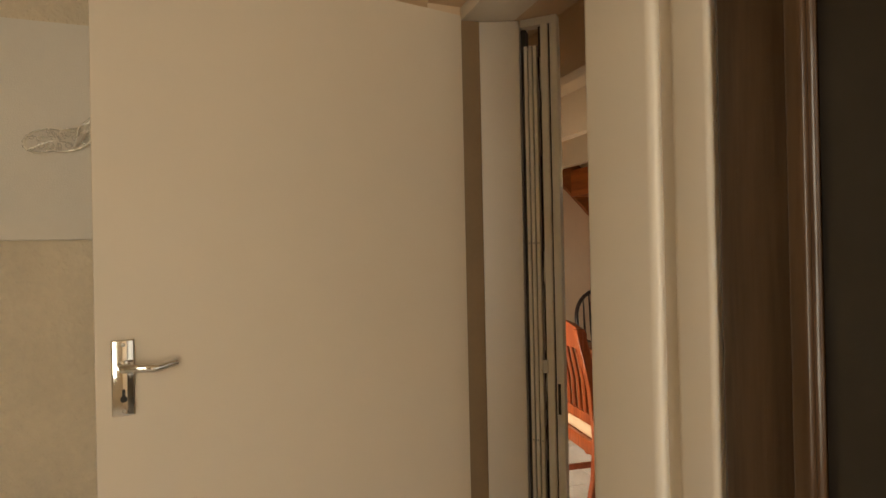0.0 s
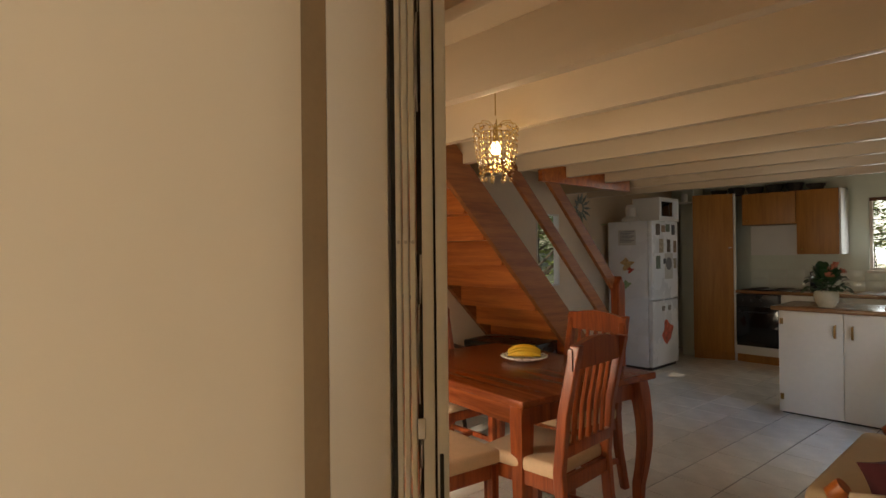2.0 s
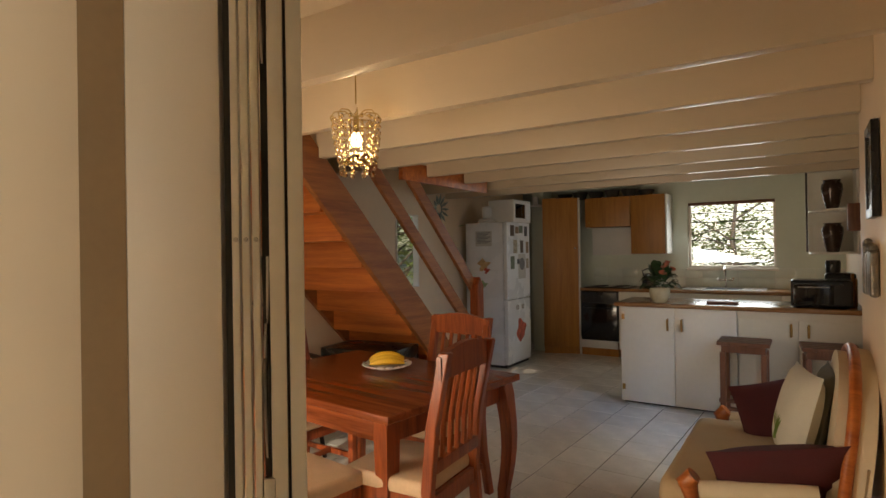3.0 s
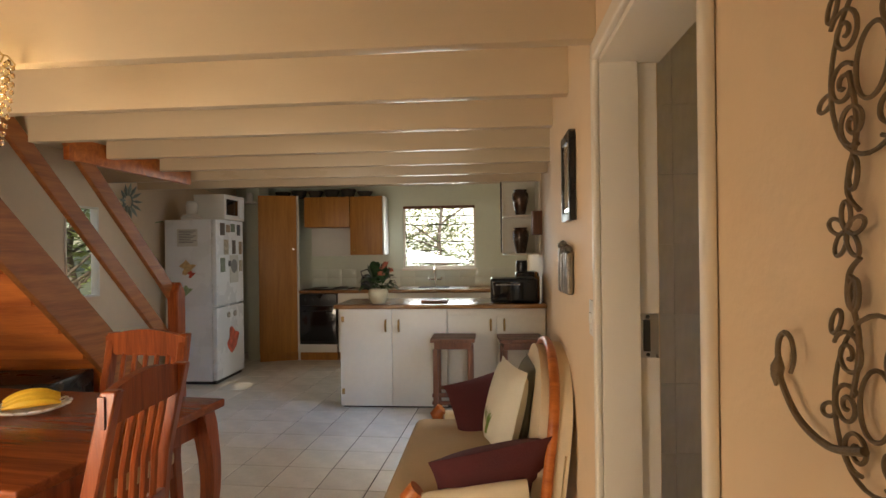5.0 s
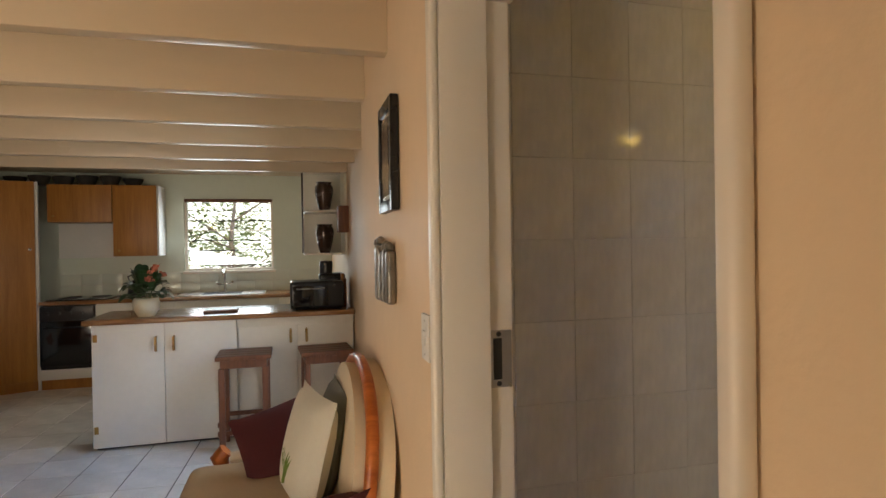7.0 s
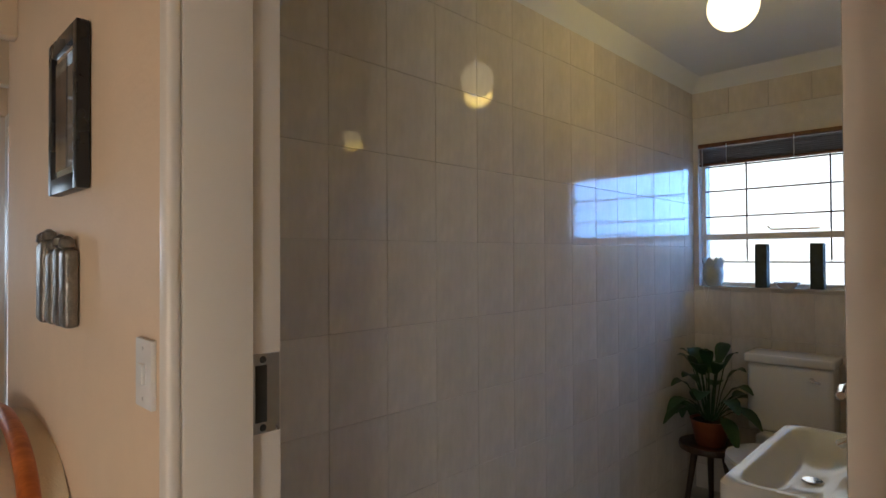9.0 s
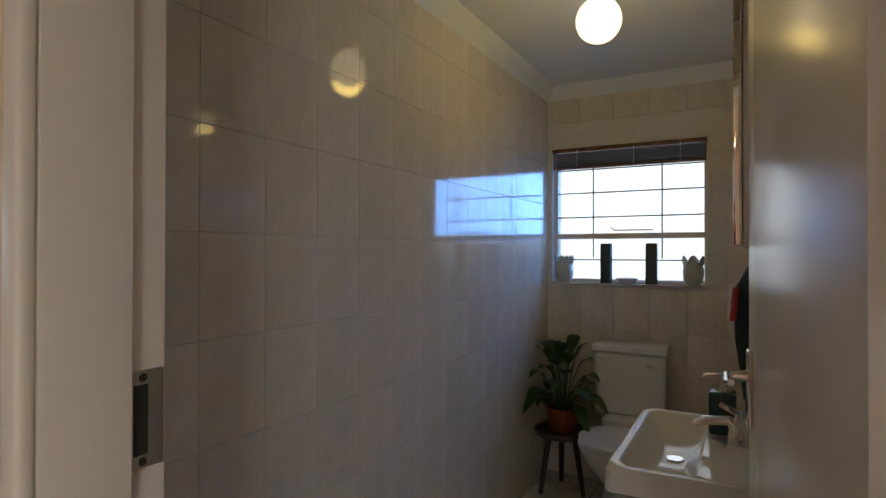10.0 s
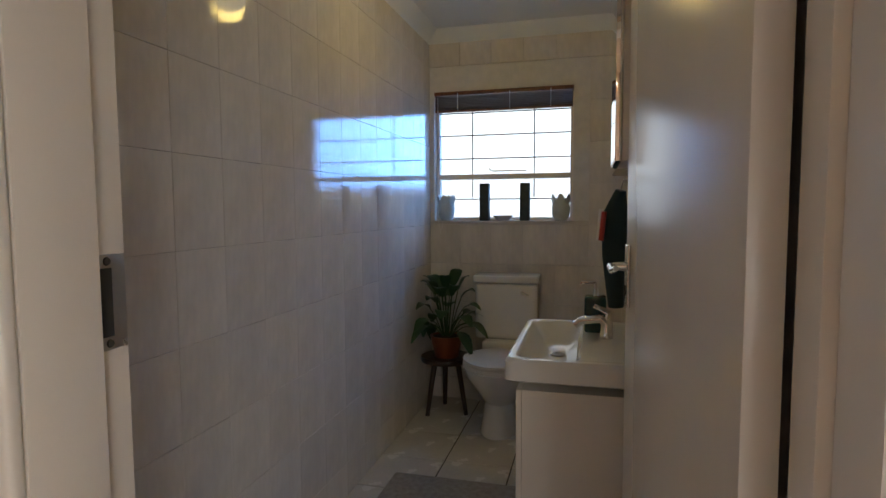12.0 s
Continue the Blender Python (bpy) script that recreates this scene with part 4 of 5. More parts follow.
for k in range(8):
    part("text_line", bx((-0.40, -0.0045, 1.595 - 0.017 * k), (-0.215 - 0.03 * (k % 3), -0.003, 1.603 - 0.017 * k)), M_INK, sheet)
for cx, cz, s, c in ((-0.31, 1.22, 0.10, (0.62, 0.42, 0.20)), (-0.27, 1.15, 0.05, (0.50, 0.08, 0.05)), (-0.32, 0.98, 0.07, (0.30, 0.42, 0.24))):
    bm = prism(bmesh.new(), [(cx + s * (0.7 + 0.3 * math.sin(5 * a)) * math.cos(a), cz + s * 0.9 * (0.7 + 0.3 * math.cos(3 * a)) * math.sin(a)) for a in (2 * math.pi * k / 20 for k in range(20))], "y", -0.0025, 0.0)
    part("sticker", bm, mat("faded_sticker", c, 0.5, var=0.4, scale=30), fr, "faded drawing stuck on the side")
bm = prism(bmesh.new(), [(0.36 + 0.15 * (0.8 + 0.2 * math.sin(4 * a)) * math.cos(a), 0.42 + 0.16 * (0.8 + 0.2 * math.cos(3 * a)) * math.sin(a)) for a in (2 * math.pi * k / 24 for k in range(24))], "x", 0.0, 0.003)
part("sticker", bm, mat("red_flower_sticker", (0.55, 0.12, 0.07), 0.5, var=0.7, scale=16), fr, "red and white floral sticker")
for y in (0.25, 0.40):
    part("magnet", lathe(bmesh.new(), [(0.03, 0), (0.028, 0.012), (0.006, 0.016)], n=16), M_STEEL, fr, at=pose(0.0, y, 0.70, 0, 90, 0))

mw = thing("microwave_oven", (-3.27, 8.06, 1.721), "small white microwave oven on top of the fridge", "microwave", rz=0)
part("case", bx((-0.28, -0.24, 0.0), (0.06, 0.24, 0.27), 0.008, 3), M_WHITE, mw)
part("door_window", bx((0.061, -0.20, 0.05), (0.067, 0.06, 0.22), 0.003), M_BLACKGLASS, mw, "dark door window")
part("control_panel", bx((0.061, 0.10, 0.03), (0.066, 0.22, 0.24), 0.002), M_FRIDGE, mw)
sc = thing("kitchen_scale", (-3.55, 7.78, 1.721), "white plastic mixer or scale on the fridge", "kitchen scale")
part("base", lathe(bmesh.new(), [(0.10, 0), (0.11, 0.02), (0.08, 0.05)], n=20), M_WHITE, sc)
part("bowl", lathe(bmesh.new(), [(0.04, 0.05), (0.055, 0.06), (0.06, 0.16), (0.05, 0.165), (0.03, 0.166)], n=20), M_WHITE, sc)
part("lid", lathe(bmesh.new(), [(0.055, 0.167), (0.05, 0.19), (0.02, 0.2)], n=20), M_WHITE, sc)

# ---- kitchen run on the window wall ----
pantry = thing("pantry_cupboard", (-3.06, 8.93, 0.0), "tall honey veneer pantry cupboard set across the corner", "cupboard", rz=20)
part("body", bx((-0.235, 0.012, 0.1), (0.225, 0.57, 2.07), 0.003), M_CUPB, pantry)
part("door", bx((-0.238, -0.008, 0.1), (0.222, 0.012, 2.07), 0.003), M_OAK, pantry)
part("plinth", bx((-0.235, 0.03, 0.0), (0.225, 0.5, 0.1)), M_OAK, pantry)
part("knob", lathe(bmesh.new(), [(0.008, 0), (0.007, 0.012), (0.014, 0.018), (0.012, 0.028), (0.002, 0.03)], n=14), M_CHROME, pantry, at=pose(0.18, -0.008, 1.40, 90, 0, 0))
part("side_panel", bx((0.227, -0.012, 0.0), (0.25, 0.57, 2.07), 0.002), M_WHITE, pantry, "white side panel")
fill = thing("wall_pillar", (-3.42, 9.0, 0.0), "white boxed pillar between fridge and pantry", "pillar")
tagged(fill, kind="structure")
part("casing", bx((-0.08, 0.0, 0.0), (0.09, 0.3, CEIL_Z), 0.004), M_KITWALL, fill)

oven = thing("built_in_oven", (-2.6, 9.0, 0.0), "black built-in oven under the worktop", "oven")
part("body", bx((-0.225, 0.012, 0.2), (0.25, 0.55, 0.83), 0.003), M_BLACK, oven)
od = part("oven_door", bx((-0.222, -0.012, 0.24), (0.247, 0.012, 0.68), 0.004), M_BLACKGLASS, oven)
part("handle", tube(bmesh.new(), [(-0.18, -0.012, 0.62), (-0.18, -0.04, 0.62), (0.2, -0.04, 0.62), (0.2, -0.012, 0.62)], 0.007, 8), M_BLACK, od)
part("control_strip", bx((-0.222, -0.010, 0.69), (0.247, 0.012, 0.83), 0.003), M_BLACK, oven)
for k in range(4):
    part("knob", lathe(bmesh.new(), [(0.016, 0), (0.014, 0.014), (0.004, 0.015)], n=14), M_BLACK, oven, at=pose(-0.15 + 0.1 * k, -0.010, 0.76, 90, 0, 0))
part("lower_panel", bx((-0.225, 0.0, 0.1), (0.25, 0.02, 0.2), 0.002), M_WHITE, oven, "white panel below the oven")
part("plinth", bx((-0.225, 0.03, 0.0), (0.25, 0.5, 0.1)), M_OAK, oven)
base = thing("base_cupboard", (-1.35, 9.0, 0.0), "cream base cupboards under the sink", "cupboard")
part("body", bx((-0.98, 0.012, 0.1), (1.4, 0.57, 0.84), 0.003), M_CUPB, base)
for k in range(4):
    part("door", bx((-0.98 + 0.595 * k, -0.006, 0.11), (-0.39 + 0.595 * k, 0.012, 0.83), 0.004), M_CUPB, base)
part("plinth", bx((-0.98, 0.04, 0.0), (1.4, 0.5, 0.1)), M_OAK, base)
wt = thing("kitchen_worktop", (-1.4, 9.28, 0.841), "wood-pattern laminate worktop along the window wall", "worktop")
part("slab", bx((-1.425, -0.30, 0.0), (1.455, 0.29, 0.038), 0.008, 3), M_COUNTER, wt)
hob = thing("hob", (-2.5, 9.25, 0.88), "black glass hob on the worktop", "hob")
part("glass_plate", bx((-0.28, -0.23, 0.0), (0.28, 0.23, 0.012), 0.003), M_BLACKGLASS, hob)
for px, py, r in ((-0.13, -0.1, 0.09), (0.13, -0.1, 0.07), (-0.13, 0.1, 0.07), (0.13, 0.1, 0.09)):
    part("cooking_ring", lathe(bmesh.new(), [(r, 0.012), (r - 0.004, 0.018), (0.01, 0.018)], n=24), M_DARK, hob, at=pose(px, py, 0))
sink = thing("sink", (-1.15, 9.27, 0.88), "stainless steel sink set in the worktop", "sink")
bm = bx((-0.45, -0.22, 0.0), (0.45, 0.22, 0.008), 0.003)
part("drainer", bm, M_STEEL, sink)
# Flat sheet; its dark colour gives the shade down in the bowl.
part("bowl", bx((-0.2, -0.16, 0.0082), (0.2, 0.16, 0.0095), 0.0005), M_DARK, sink, "dark sheet, its colour giving the shade inside the sink bowl")
tap = part("mixer_tap", tube(bmesh.new(), [(0, 0.19, 0.0), (0, 0.19, 0.10), (0, 0.185, 0.2), (0, 0.15, 0.25), (0, 0.08, 0.26), (0, 0.04, 0.23), (0, 0.035, 0.19)], 0.011, 10), M_CHROME, sink, "chrome mixer tap with a swan neck")
for s in (-1, 1):
    part("tap_handle", tube(bmesh.new(), [(s * 0.01, 0.19, 0.10), (s * 0.07, 0.19, 0.10), (s * 0.085, 0.16, 0.12)], [0.010, 0.012, 0.014], 8), M_CHROME, tap)

for x0, x1, z0, nm in ((-2.83, -2.232, 1.68, "short"), (-2.226, -1.80, 1.315, "tall")):
    uc = thing("wall_cupboard", (x0, YK, z0), f"{nm} honey veneer wall cupboard", "wall cupboard", "wall cupboards")
    part("body", bx((0, -0.32, 0.0), (x1 - x0, -0.002, 2.07 - z0), 0.003), M_OAK, uc)
    part("door", bx((0.002, -0.34, 0.0), (x1 - x0 - 0.002, -0.321, 2.07 - z0), 0.003), M_OAK, uc)
    part("knob", lathe(bmesh.new(), [(0.007, 0), (0.012, 0.02), (0.002, 0.022)], n=12), M_BRASS, uc, at=pose(0.06, -0.34, 0.06, 90, 0, 0))
    if nm == "tall":
        part("side_panel", bx((x1 - x0 + 0.001, -0.34, 0.0), (x1 - x0 + 0.02, -0.002, 2.07 - z0), 0.002), M_WHITE, uc, "white end panel")
hood = thing("cooker_hood", (-2.58, YK, 1.30), "white cooker hood splash panel", "cooker hood")
part("panel", bx((-0.25, -0.04, 0.0), (0.28, -0.002, 0.375), 0.004), M_WHITE, hood)
rnd = random.Random(3)
# Basket shapes added above the cupboards; dark colour gives the unlit gap.
M_GAPDARK = mat("unlit_gap_basketware", (0.035, 0.028, 0.022), 0.8, var=0.5, scale=30)
for k in range(6):
    x = -3.15 + 0.22 * k
    b = thing("storage_basket", (x, 9.35, 2.071), "dark basket shape added for the unlit gap above the cupboards", "basket", "baskets above the cupboards")
    hh = 0.07 + 0.05 * rnd.random()
    part("basket_shape", lathe(bmesh.new(), [(0.07, 0), (0.10, hh * 0.8), (0.103, hh), (0.09, hh), (0.02, hh * 0.6)], n=16), M_GAPDARK, b)
jar = thing("glass_jar", (-3.42, 8.93, 2.0), "small glass jar on the pillar shelf", "jar")
part("shelf", bx((-0.09, -0.10, -0.02), (0.09, 0.065, 0.0), 0.003), M_WHITE, jar)
part("jar_body", lathe(bmesh.new(), [(0.035, 0), (0.04, 0.02), (0.04, 0.09), (0.03, 0.11)], n=16), M_CERAMIC, jar)

# tiles of the splashback
bs = new("splashback", finish(bx((-2.83, YK - 0.006, 0.88), (XB, YK - 0.001, 1.12)), "splashback", M_BGROUT))
tagged(bs, "pale tiled splashback behind the worktop", "splashback", kind="structure")
tile_me = finish(bx((0.002, -0.006, 0.002), (0.198, 0.0, 0.118), 0.002), "tile", mat("pale_splash_tile", (0.66, 0.70, 0.62), 0.15, var=0.05, scale=8, random_var=0.03))
for i in range(14):
    for j in range(2):
        ob = new("tile", tile_me)
        ob.parent = bs
        ob.location = (-2.83 + 0.2 * i, YK - 0.006, 0.88 + 0.12 * j)

# kitchen window with louvres and burglar bars
kw = thing("window_kitchen", (-1.1, YK + 0.02, 1.54), "kitchen window with white frame, bars and rolled blind", "window")
tagged(kw, kind="structure")
W, H = 0.4875, 0.415
for lo, hi in (((-W, 0, -H), (-W + 0.03, 0.06, H)), ((W - 0.03, 0, -H), (W, 0.06, H)), ((-W + 0.03, 0, H - 0.03), (W - 0.03, 0.06, H)), ((-W + 0.03, 0, -H), (W - 0.03, 0.06, -H + 0.03))):
    part("window_frame", bx(lo, hi, 0.004), M_FRAME, kw)
part("window_sill", bx((-W - 0.02, -0.05, -H - 0.03), (W + 0.02, 0.0, -H), 0.006), M_FRAME, kw)
for k in range(6):
    z = -H + 0.12 + 0.115 * k
    part("burglar_bar", tube(bmesh.new(), [(-W + 0.01, 0.03, z), (W - 0.01, 0.03, z)], 0.0055, 6), M_DARK if k % 3 else M_FRAME, kw)
pane = part("pane", bx((-W + 0.03, 0.045, -H + 0.03), (W - 0.03, 0.049, H - 0.03)), M_GLASS, kw)
pane.visible_shadow = False
part("rolled_blind", tube(bmesh.new(), [(-W + 0.01, -0.03, H - 0.02), (W - 0.01, -0.03, H - 0.02)], 0.02, 12), M_BROWN, kw, "rolled dark blind")

# ---- peninsula ----
pen = thing("peninsula_cupboard", (-0.85, 6.937, 0.0), "cream-painted peninsula cupboard with brass handles", "cupboard")
part("body", bx((-0.885, 0.012, 0.02), (0.05, 0.56, 0.865), 0.003), M_CUPB, pen)
part("body", bx((0.05, 0.06, 0.02), (0.90, 0.56, 0.865), 0.003), M_CUPB, pen)
part("plinth", bx((-0.87, 0.03, 0.0), (0.9, 0.5, 0.02)), M_DARK, pen)


def pull(parent, x, z, y=-0.008):
    part("handle", tube(bmesh.new(), [(x, y, z - 0.05), (x, y - 0.028, z - 0.045), (x, y - 0.034, z), (x, y - 0.028, z + 0.045), (x, y, z + 0.05)], [0.006, 0.009, 0.010, 0.009, 0.006], 8), M_BRASS, parent, "aged brass pull handle")


d1 = part("door", bx((-0.885, -0.008, 0.02), (-0.43, 0.012, 0.865), 0.004), M_CUPB, pen)
d2 = part("door", bx((-0.426, -0.008, 0.02), (0.05, 0.012, 0.865), 0.004), M_CUPB, pen)
pull(d1, -0.48, 0.72)
pull(d2, -0.365, 0.72)
for k in range(2):
    d = part("door", bx((0.06 + 0.42 * k, 0.04, 0.02), (0.475 + 0.42 * k, 0.06, 0.80), 0.004), M_CUPB, pen)
    pull(d, 0.43 + 0.115 * k, 0.72, 0.04)
part("rail", bx((0.05, 0.03, 0.80), (0.90, 0.06, 0.865), 0.003), M_CUPB, pen)
for z in (0.12, 0.75):
    part("hinge", bx((-0.875, -0.012, z), (-0.850, -0.008, z + 0.05), 0.001), M_BRASS, pen)
ptop = thing("peninsula_worktop", (-0.85, 7.2, 0.866), "wood-edged laminate worktop on the peninsula", "worktop")
part("slab", bx((-0.94, -0.30, 0.0), (0.905, 0.35, 0.036), 0.012, 3), M_COUNTER, ptop)


def bar_stool(x, y):
    s = thing("bar_stool", (x, y, 0.0), "dark brown wooden bar stool with slatted seat", "bar stool", "stools at the peninsula")
    for k in range(4):
        part("seat_slat", bx((-0.18, -0.16 + 0.083 * k, 0.625), (0.18, -0.085 + 0.083 * k, 0.655), 0.006), M_BROWN, s)
    for a in (-1, 1):
        part("seat_rail", bx((-0.15, a * 0.13 - 0.012, 0.57), (0.15, a * 0.13 + 0.012, 0.625), 0.003), M_BROWN, s)
        part("seat_rail", bx((a * 0.14 - 0.012, -0.115, 0.57), (a * 0.14 + 0.012, 0.115, 0.625), 0.003), M_BROWN, s)
        for b in (-1, 1):
            part("leg", bx((a * 0.14 - 0.02, b * 0.13 - 0.02, 0.0), (a * 0.14 + 0.02, b * 0.13 + 0.02, 0.57), 0.004), M_BROWN, s)
        for z in (0.12, 0.18):
            part("foot_rail", bx((-0.17, a * 0.13 - 0.01, z), (0.17, a * 0.13 + 0.01, z + 0.03), 0.004), M_BROWN, s)
    return s


st = bar_stool(-0.73, 6.76)
copy_thing(st, pose(-0.18, 6.74, 0, 0, 0, 4))

pot = thing("flower_pot", (-1.42, 7.06, 0.903), "cream pot of dark leaves and pink flowers", "potted plant")
part("pot", lathe(bmesh.new(), [(0.055, 0), (0.085, 0.05), (0.09, 0.10), (0.08, 0.13), (0.07, 0.13), (0.05, 0.11)], n=24), mat("cream_glazed_pot", (0.66, 0.60, 0.42), 0.25, var=0.06, scale=6), pot)


def leaf_blade(bm, base, tip, w, droop=0.0):
    """One leaf: a bent, pointed blade with a fold along its midrib."""
    base, tip = Vector(base), Vector(tip)
    d = tip - base
    side = d.cross(Vector((0, 0, 1)))
    side = side.normalized() if side.length > 1e-6 else Vector((1, 0, 0))
    rows = []
    for i in range(6):
        f = i / 5
        c = base + d * f + Vector((0, 0, droop * math.sin(math.pi * f)))
        ww = w * math.sin(math.pi * min(0.97, f * 0.9 + 0.08)) ** 0.8
        rows.append((bm.verts.new(c - side * ww + Vector((0, 0, 0.12 * ww))), bm.verts.new(c - Vector((0, 0, 0.10 * ww))), bm.verts.new(c + side * ww + Vector((0, 0, 0.12 * ww)))))
    for a, b in zip(rows, rows[1:]):
        bm.faces.new((a[0], a[1], b[1], b[0]))
        bm.faces.new((a[1], a[2], b[2], b[1]))


def foliage(n, r, h, seed, w=(0.018, 0.03), low=0.0):
    rn = random.Random(seed)
    bm = bmesh.new()
    for _ in range(n):
        a, e = rn.uniform(0, 2 * math.pi), rn.uniform(low, 1.0)
        b = Vector((0.3 * r * math.cos(a) * rn.random(), 0.3 * r * math.sin(a) * rn.random(), h * 0.4 * rn.random()))
        t = Vector((r * math.cos(a) * (1.1 - 0.6 * e), r * math.sin(a) * (1.1 - 0.6 * e), h * e * rn.uniform(0.75, 1.05)))
        leaf_blade(bm, b.lerp(t, 0.45), t, rn.uniform(*w), 0.02)
        tube(bm, [b, b.lerp(t, 0.5)], 0.002, 4)
    return bm


part("leaves", foliage(64, 0.19, 0.28, 2, (0.022, 0.038)), M_LEAF, pot, at=pose(0, 0, 0.11))
M_PETAL = mat("salmon_petal", (0.50, 0.16, 0.09), 0.6, var=0.3, scale=20)
rnd = random.Random(8)
for k in range(9):
    a = rnd.uniform(-1.4, 1.4)
    part("flower", foliage(7, 0.03, 0.03, 20 + k, (0.010, 0.014)), M_PETAL, pot, "salmon pink flower", at=pose(0.10 * math.cos(a) + 0.01, 0.11 * math.sin(a), 0.22 + 0.12 * rnd.random()))
kn = thing("cast_iron_pot_rest", (-2.0, 9.2, 0.88), "black kettle beside the hob", "kettle")
part("body", lathe(bmesh.new(), [(0.07, 0), (0.085, 0.03), (0.08, 0.12), (0.05, 0.17), (0.015, 0.19)], n=20), M_BLACK, kn)
part("handle", tube(bmesh.new(), [(-0.06, 0, 0.15), (-0.08, 0, 0.22), (0.0, 0, 0.25), (0.08, 0, 0.22)], 0.008, 8), M_BLACK, kn)
board = thing("cutting_board", (-0.92, 7.1, 0.903), "small round-ended wooden board on the worktop", "cutting board")
part("board", bx((-0.12, -0.06, 0.0), (0.12, 0.06, 0.022), 0.011, 3), M_BROWN, board)
toaster = thing("toaster_oven", (-0.22, 7.12, 0.903), "black countertop toaster oven", "toaster oven")
part("case", bx((-0.20, -0.15, 0.012), (0.20, 0.18, 0.215), 0.02, 3), M_BLACK, toaster)
part("door", bx((-0.18, -0.16, 0.03), (0.08, -0.150, 0.185), 0.004), M_BLACKGLASS, toaster)
part("handle", tube(bmesh.new(), [(-0.15, -0.16, 0.165), (-0.15, -0.185, 0.165), (0.05, -0.185, 0.165), (0.05, -0.16, 0.165)], 0.006, 8), M_STEEL, toaster)
for a in (-0.17, 0.17):
    for b in (-0.12, 0.15):
        part("foot", lathe(bmesh.new(), [(0.012, 0), (0.012, 0.013)], n=10), M_DARK, toaster, at=pose(a, b, 0))
co = thing("coffee_maker", (-0.08, 7.38, 0.903), "black coffee maker with a tall tank", "coffee maker")
part("base", bx((-0.11, -0.10, 0.0), (0.10, 0.12, 0.26), 0.03, 4), M_BLACK, co)
part("tank", lathe(bmesh.new(), [(0.05, 0.26), (0.055, 0.34), (0.05, 0.36), (0.01, 0.365)], n=20), M_BLACK, co, at=pose(-0.05, 0, 0))
kb = thing("knife_block", (0.0, 7.28, 0.903), "pale wooden chopping boards stood on edge", "chopping board")
part("board", bx((-0.02, -0.08, 0.0), (0.0, 0.08, 0.26), 0.006), M_OAK, kb)
part("board", bx((0.005, -0.07, 0.0), (0.022, 0.09, 0.22), 0.006), M_OAK, kb)

shelf = thing("corner_shelf", (XB, 7.62, 1.31), "cream open wall shelf with curved boards and vases", "shelf")
part("back_board", bx((-0.02, -0.14, 0.0), (-0.001, 0.28, 0.75), 0.003), M_CUPB, shelf)
part("side_board", bx((-0.355, 0.27, 0.0), (-0.02, 0.285, 0.75), 0.003), M_CUPB, shelf)
for z in (0.0, 0.37, 0.735):
    bm = prism(bmesh.new(), [(-0.02, -0.13), (-0.02, 0.27), (-0.355, 0.27), (-0.34, 0.1), (-0.25, -0.05), (-0.13, -0.12)], "z", z, z + 0.018, 0.002)
    part("board", bm, M_CUPB, shelf)
part("hook_rail", tube(bmesh.new(), [(-0.365, 0.18, 0.02), (-0.365, 0.18, 0.76)], 0.008, 8), M_DARKWOOD, shelf, "dark edge strip")
for z in (0.388, 0.018):
    vs = thing("vase", (XB - 0.18, 7.66, 1.31 + z), "dark bronze bulbous vase on the shelf", "vase", "vases on the shelf")
    part("body", lathe(bmesh.new(), [(0.045, 0), (0.06, 0.06), (0.08, 0.17), (0.078, 0.21), (0.06, 0.235), (0.068, 0.25), (0.05, 0.25)], n=24), mat("bronze_vase_glaze", (0.06, 0.035, 0.025), 0.25, metal=0.3, var=0.4, scale=14), vs)
spk = thing("wall_speaker", (XB, 7.4, 1.60), "small brown wooden box on the wall", "wall box")
part("case", bx((-0.09, -0.10, -0.10), (-0.001, 0.05, 0.12), 0.005), M_BROWN, spk)
fd = thing("door_frame_side", (XB, 5.65, 0.0), "white painted frame of the open side door", "door frame")
tagged(fd, kind="structure")
for lo, hi in (((-0.02, -0.48, 0.0), (-0.001, -0.41, 1.99)), ((-0.02, 0.41, 0.0), (-0.001, 0.48, 1.99)), ((-0.02, -0.41, 1.93), (-0.001, 0.41, 1.99))):
    part("architrave", bx(lo, hi, 0.004), M_FRAME, fd)

# ---- settee ----
sofa = thing("settee", (-0.42, 4.76, 0.0), "cream upholstered settee with carved wooden show frame", "settee")
part("seat", bx((-0.43, -0.53, 0.24), (0.14, 0.53, 0.425), 0.06, 5), M_SOFASEAT, sofa)
part("seat_rail", bx((-0.41, -0.56, 0.22), (0.16, 0.56, 0.275), 0.015, 3), M_PINE, sofa)
oval = []
for i in range(33):
    a = math.pi * i / 32
    oval.append((-0.50 * math.cos(a), 0.60 + 0.345 * math.sin(a) ** 0.75))
bm = prism(bmesh.new(), [(-0.48, 0.36)] + [(y * 0.95, 0.62 + (z - 0.62) * 0.93) for y, z in oval] + [(0.48, 0.36)], "x", -0.055, 0.055, 0.03)
part("back_pad", bm, M_SOFA, sofa, at=pose(0.16, 0, 0, 0, 7, 0))
rim = [(0.0, -0.51, 0.34)] + [(0.0, y, z) for y, z in oval] + [(0.0, 0.51, 0.34)]
bm = prism(bmesh.new(), [(-0.50, 0.30)] + oval + [(0.50, 0.30)], "x", 0.012, 0.085, 0.02)
part("back_shell", bm, M_SOFA, sofa, "cream upholstered outside back", at=pose(0.155, 0, 0, 0, 6, 0))
part("back_rim", tube(bmesh.new(), rim, 0.021, 12), M_PINE, sofa, "curved orange wooden rim", at=pose(0.155, 0, 0, 0, 7, 0))
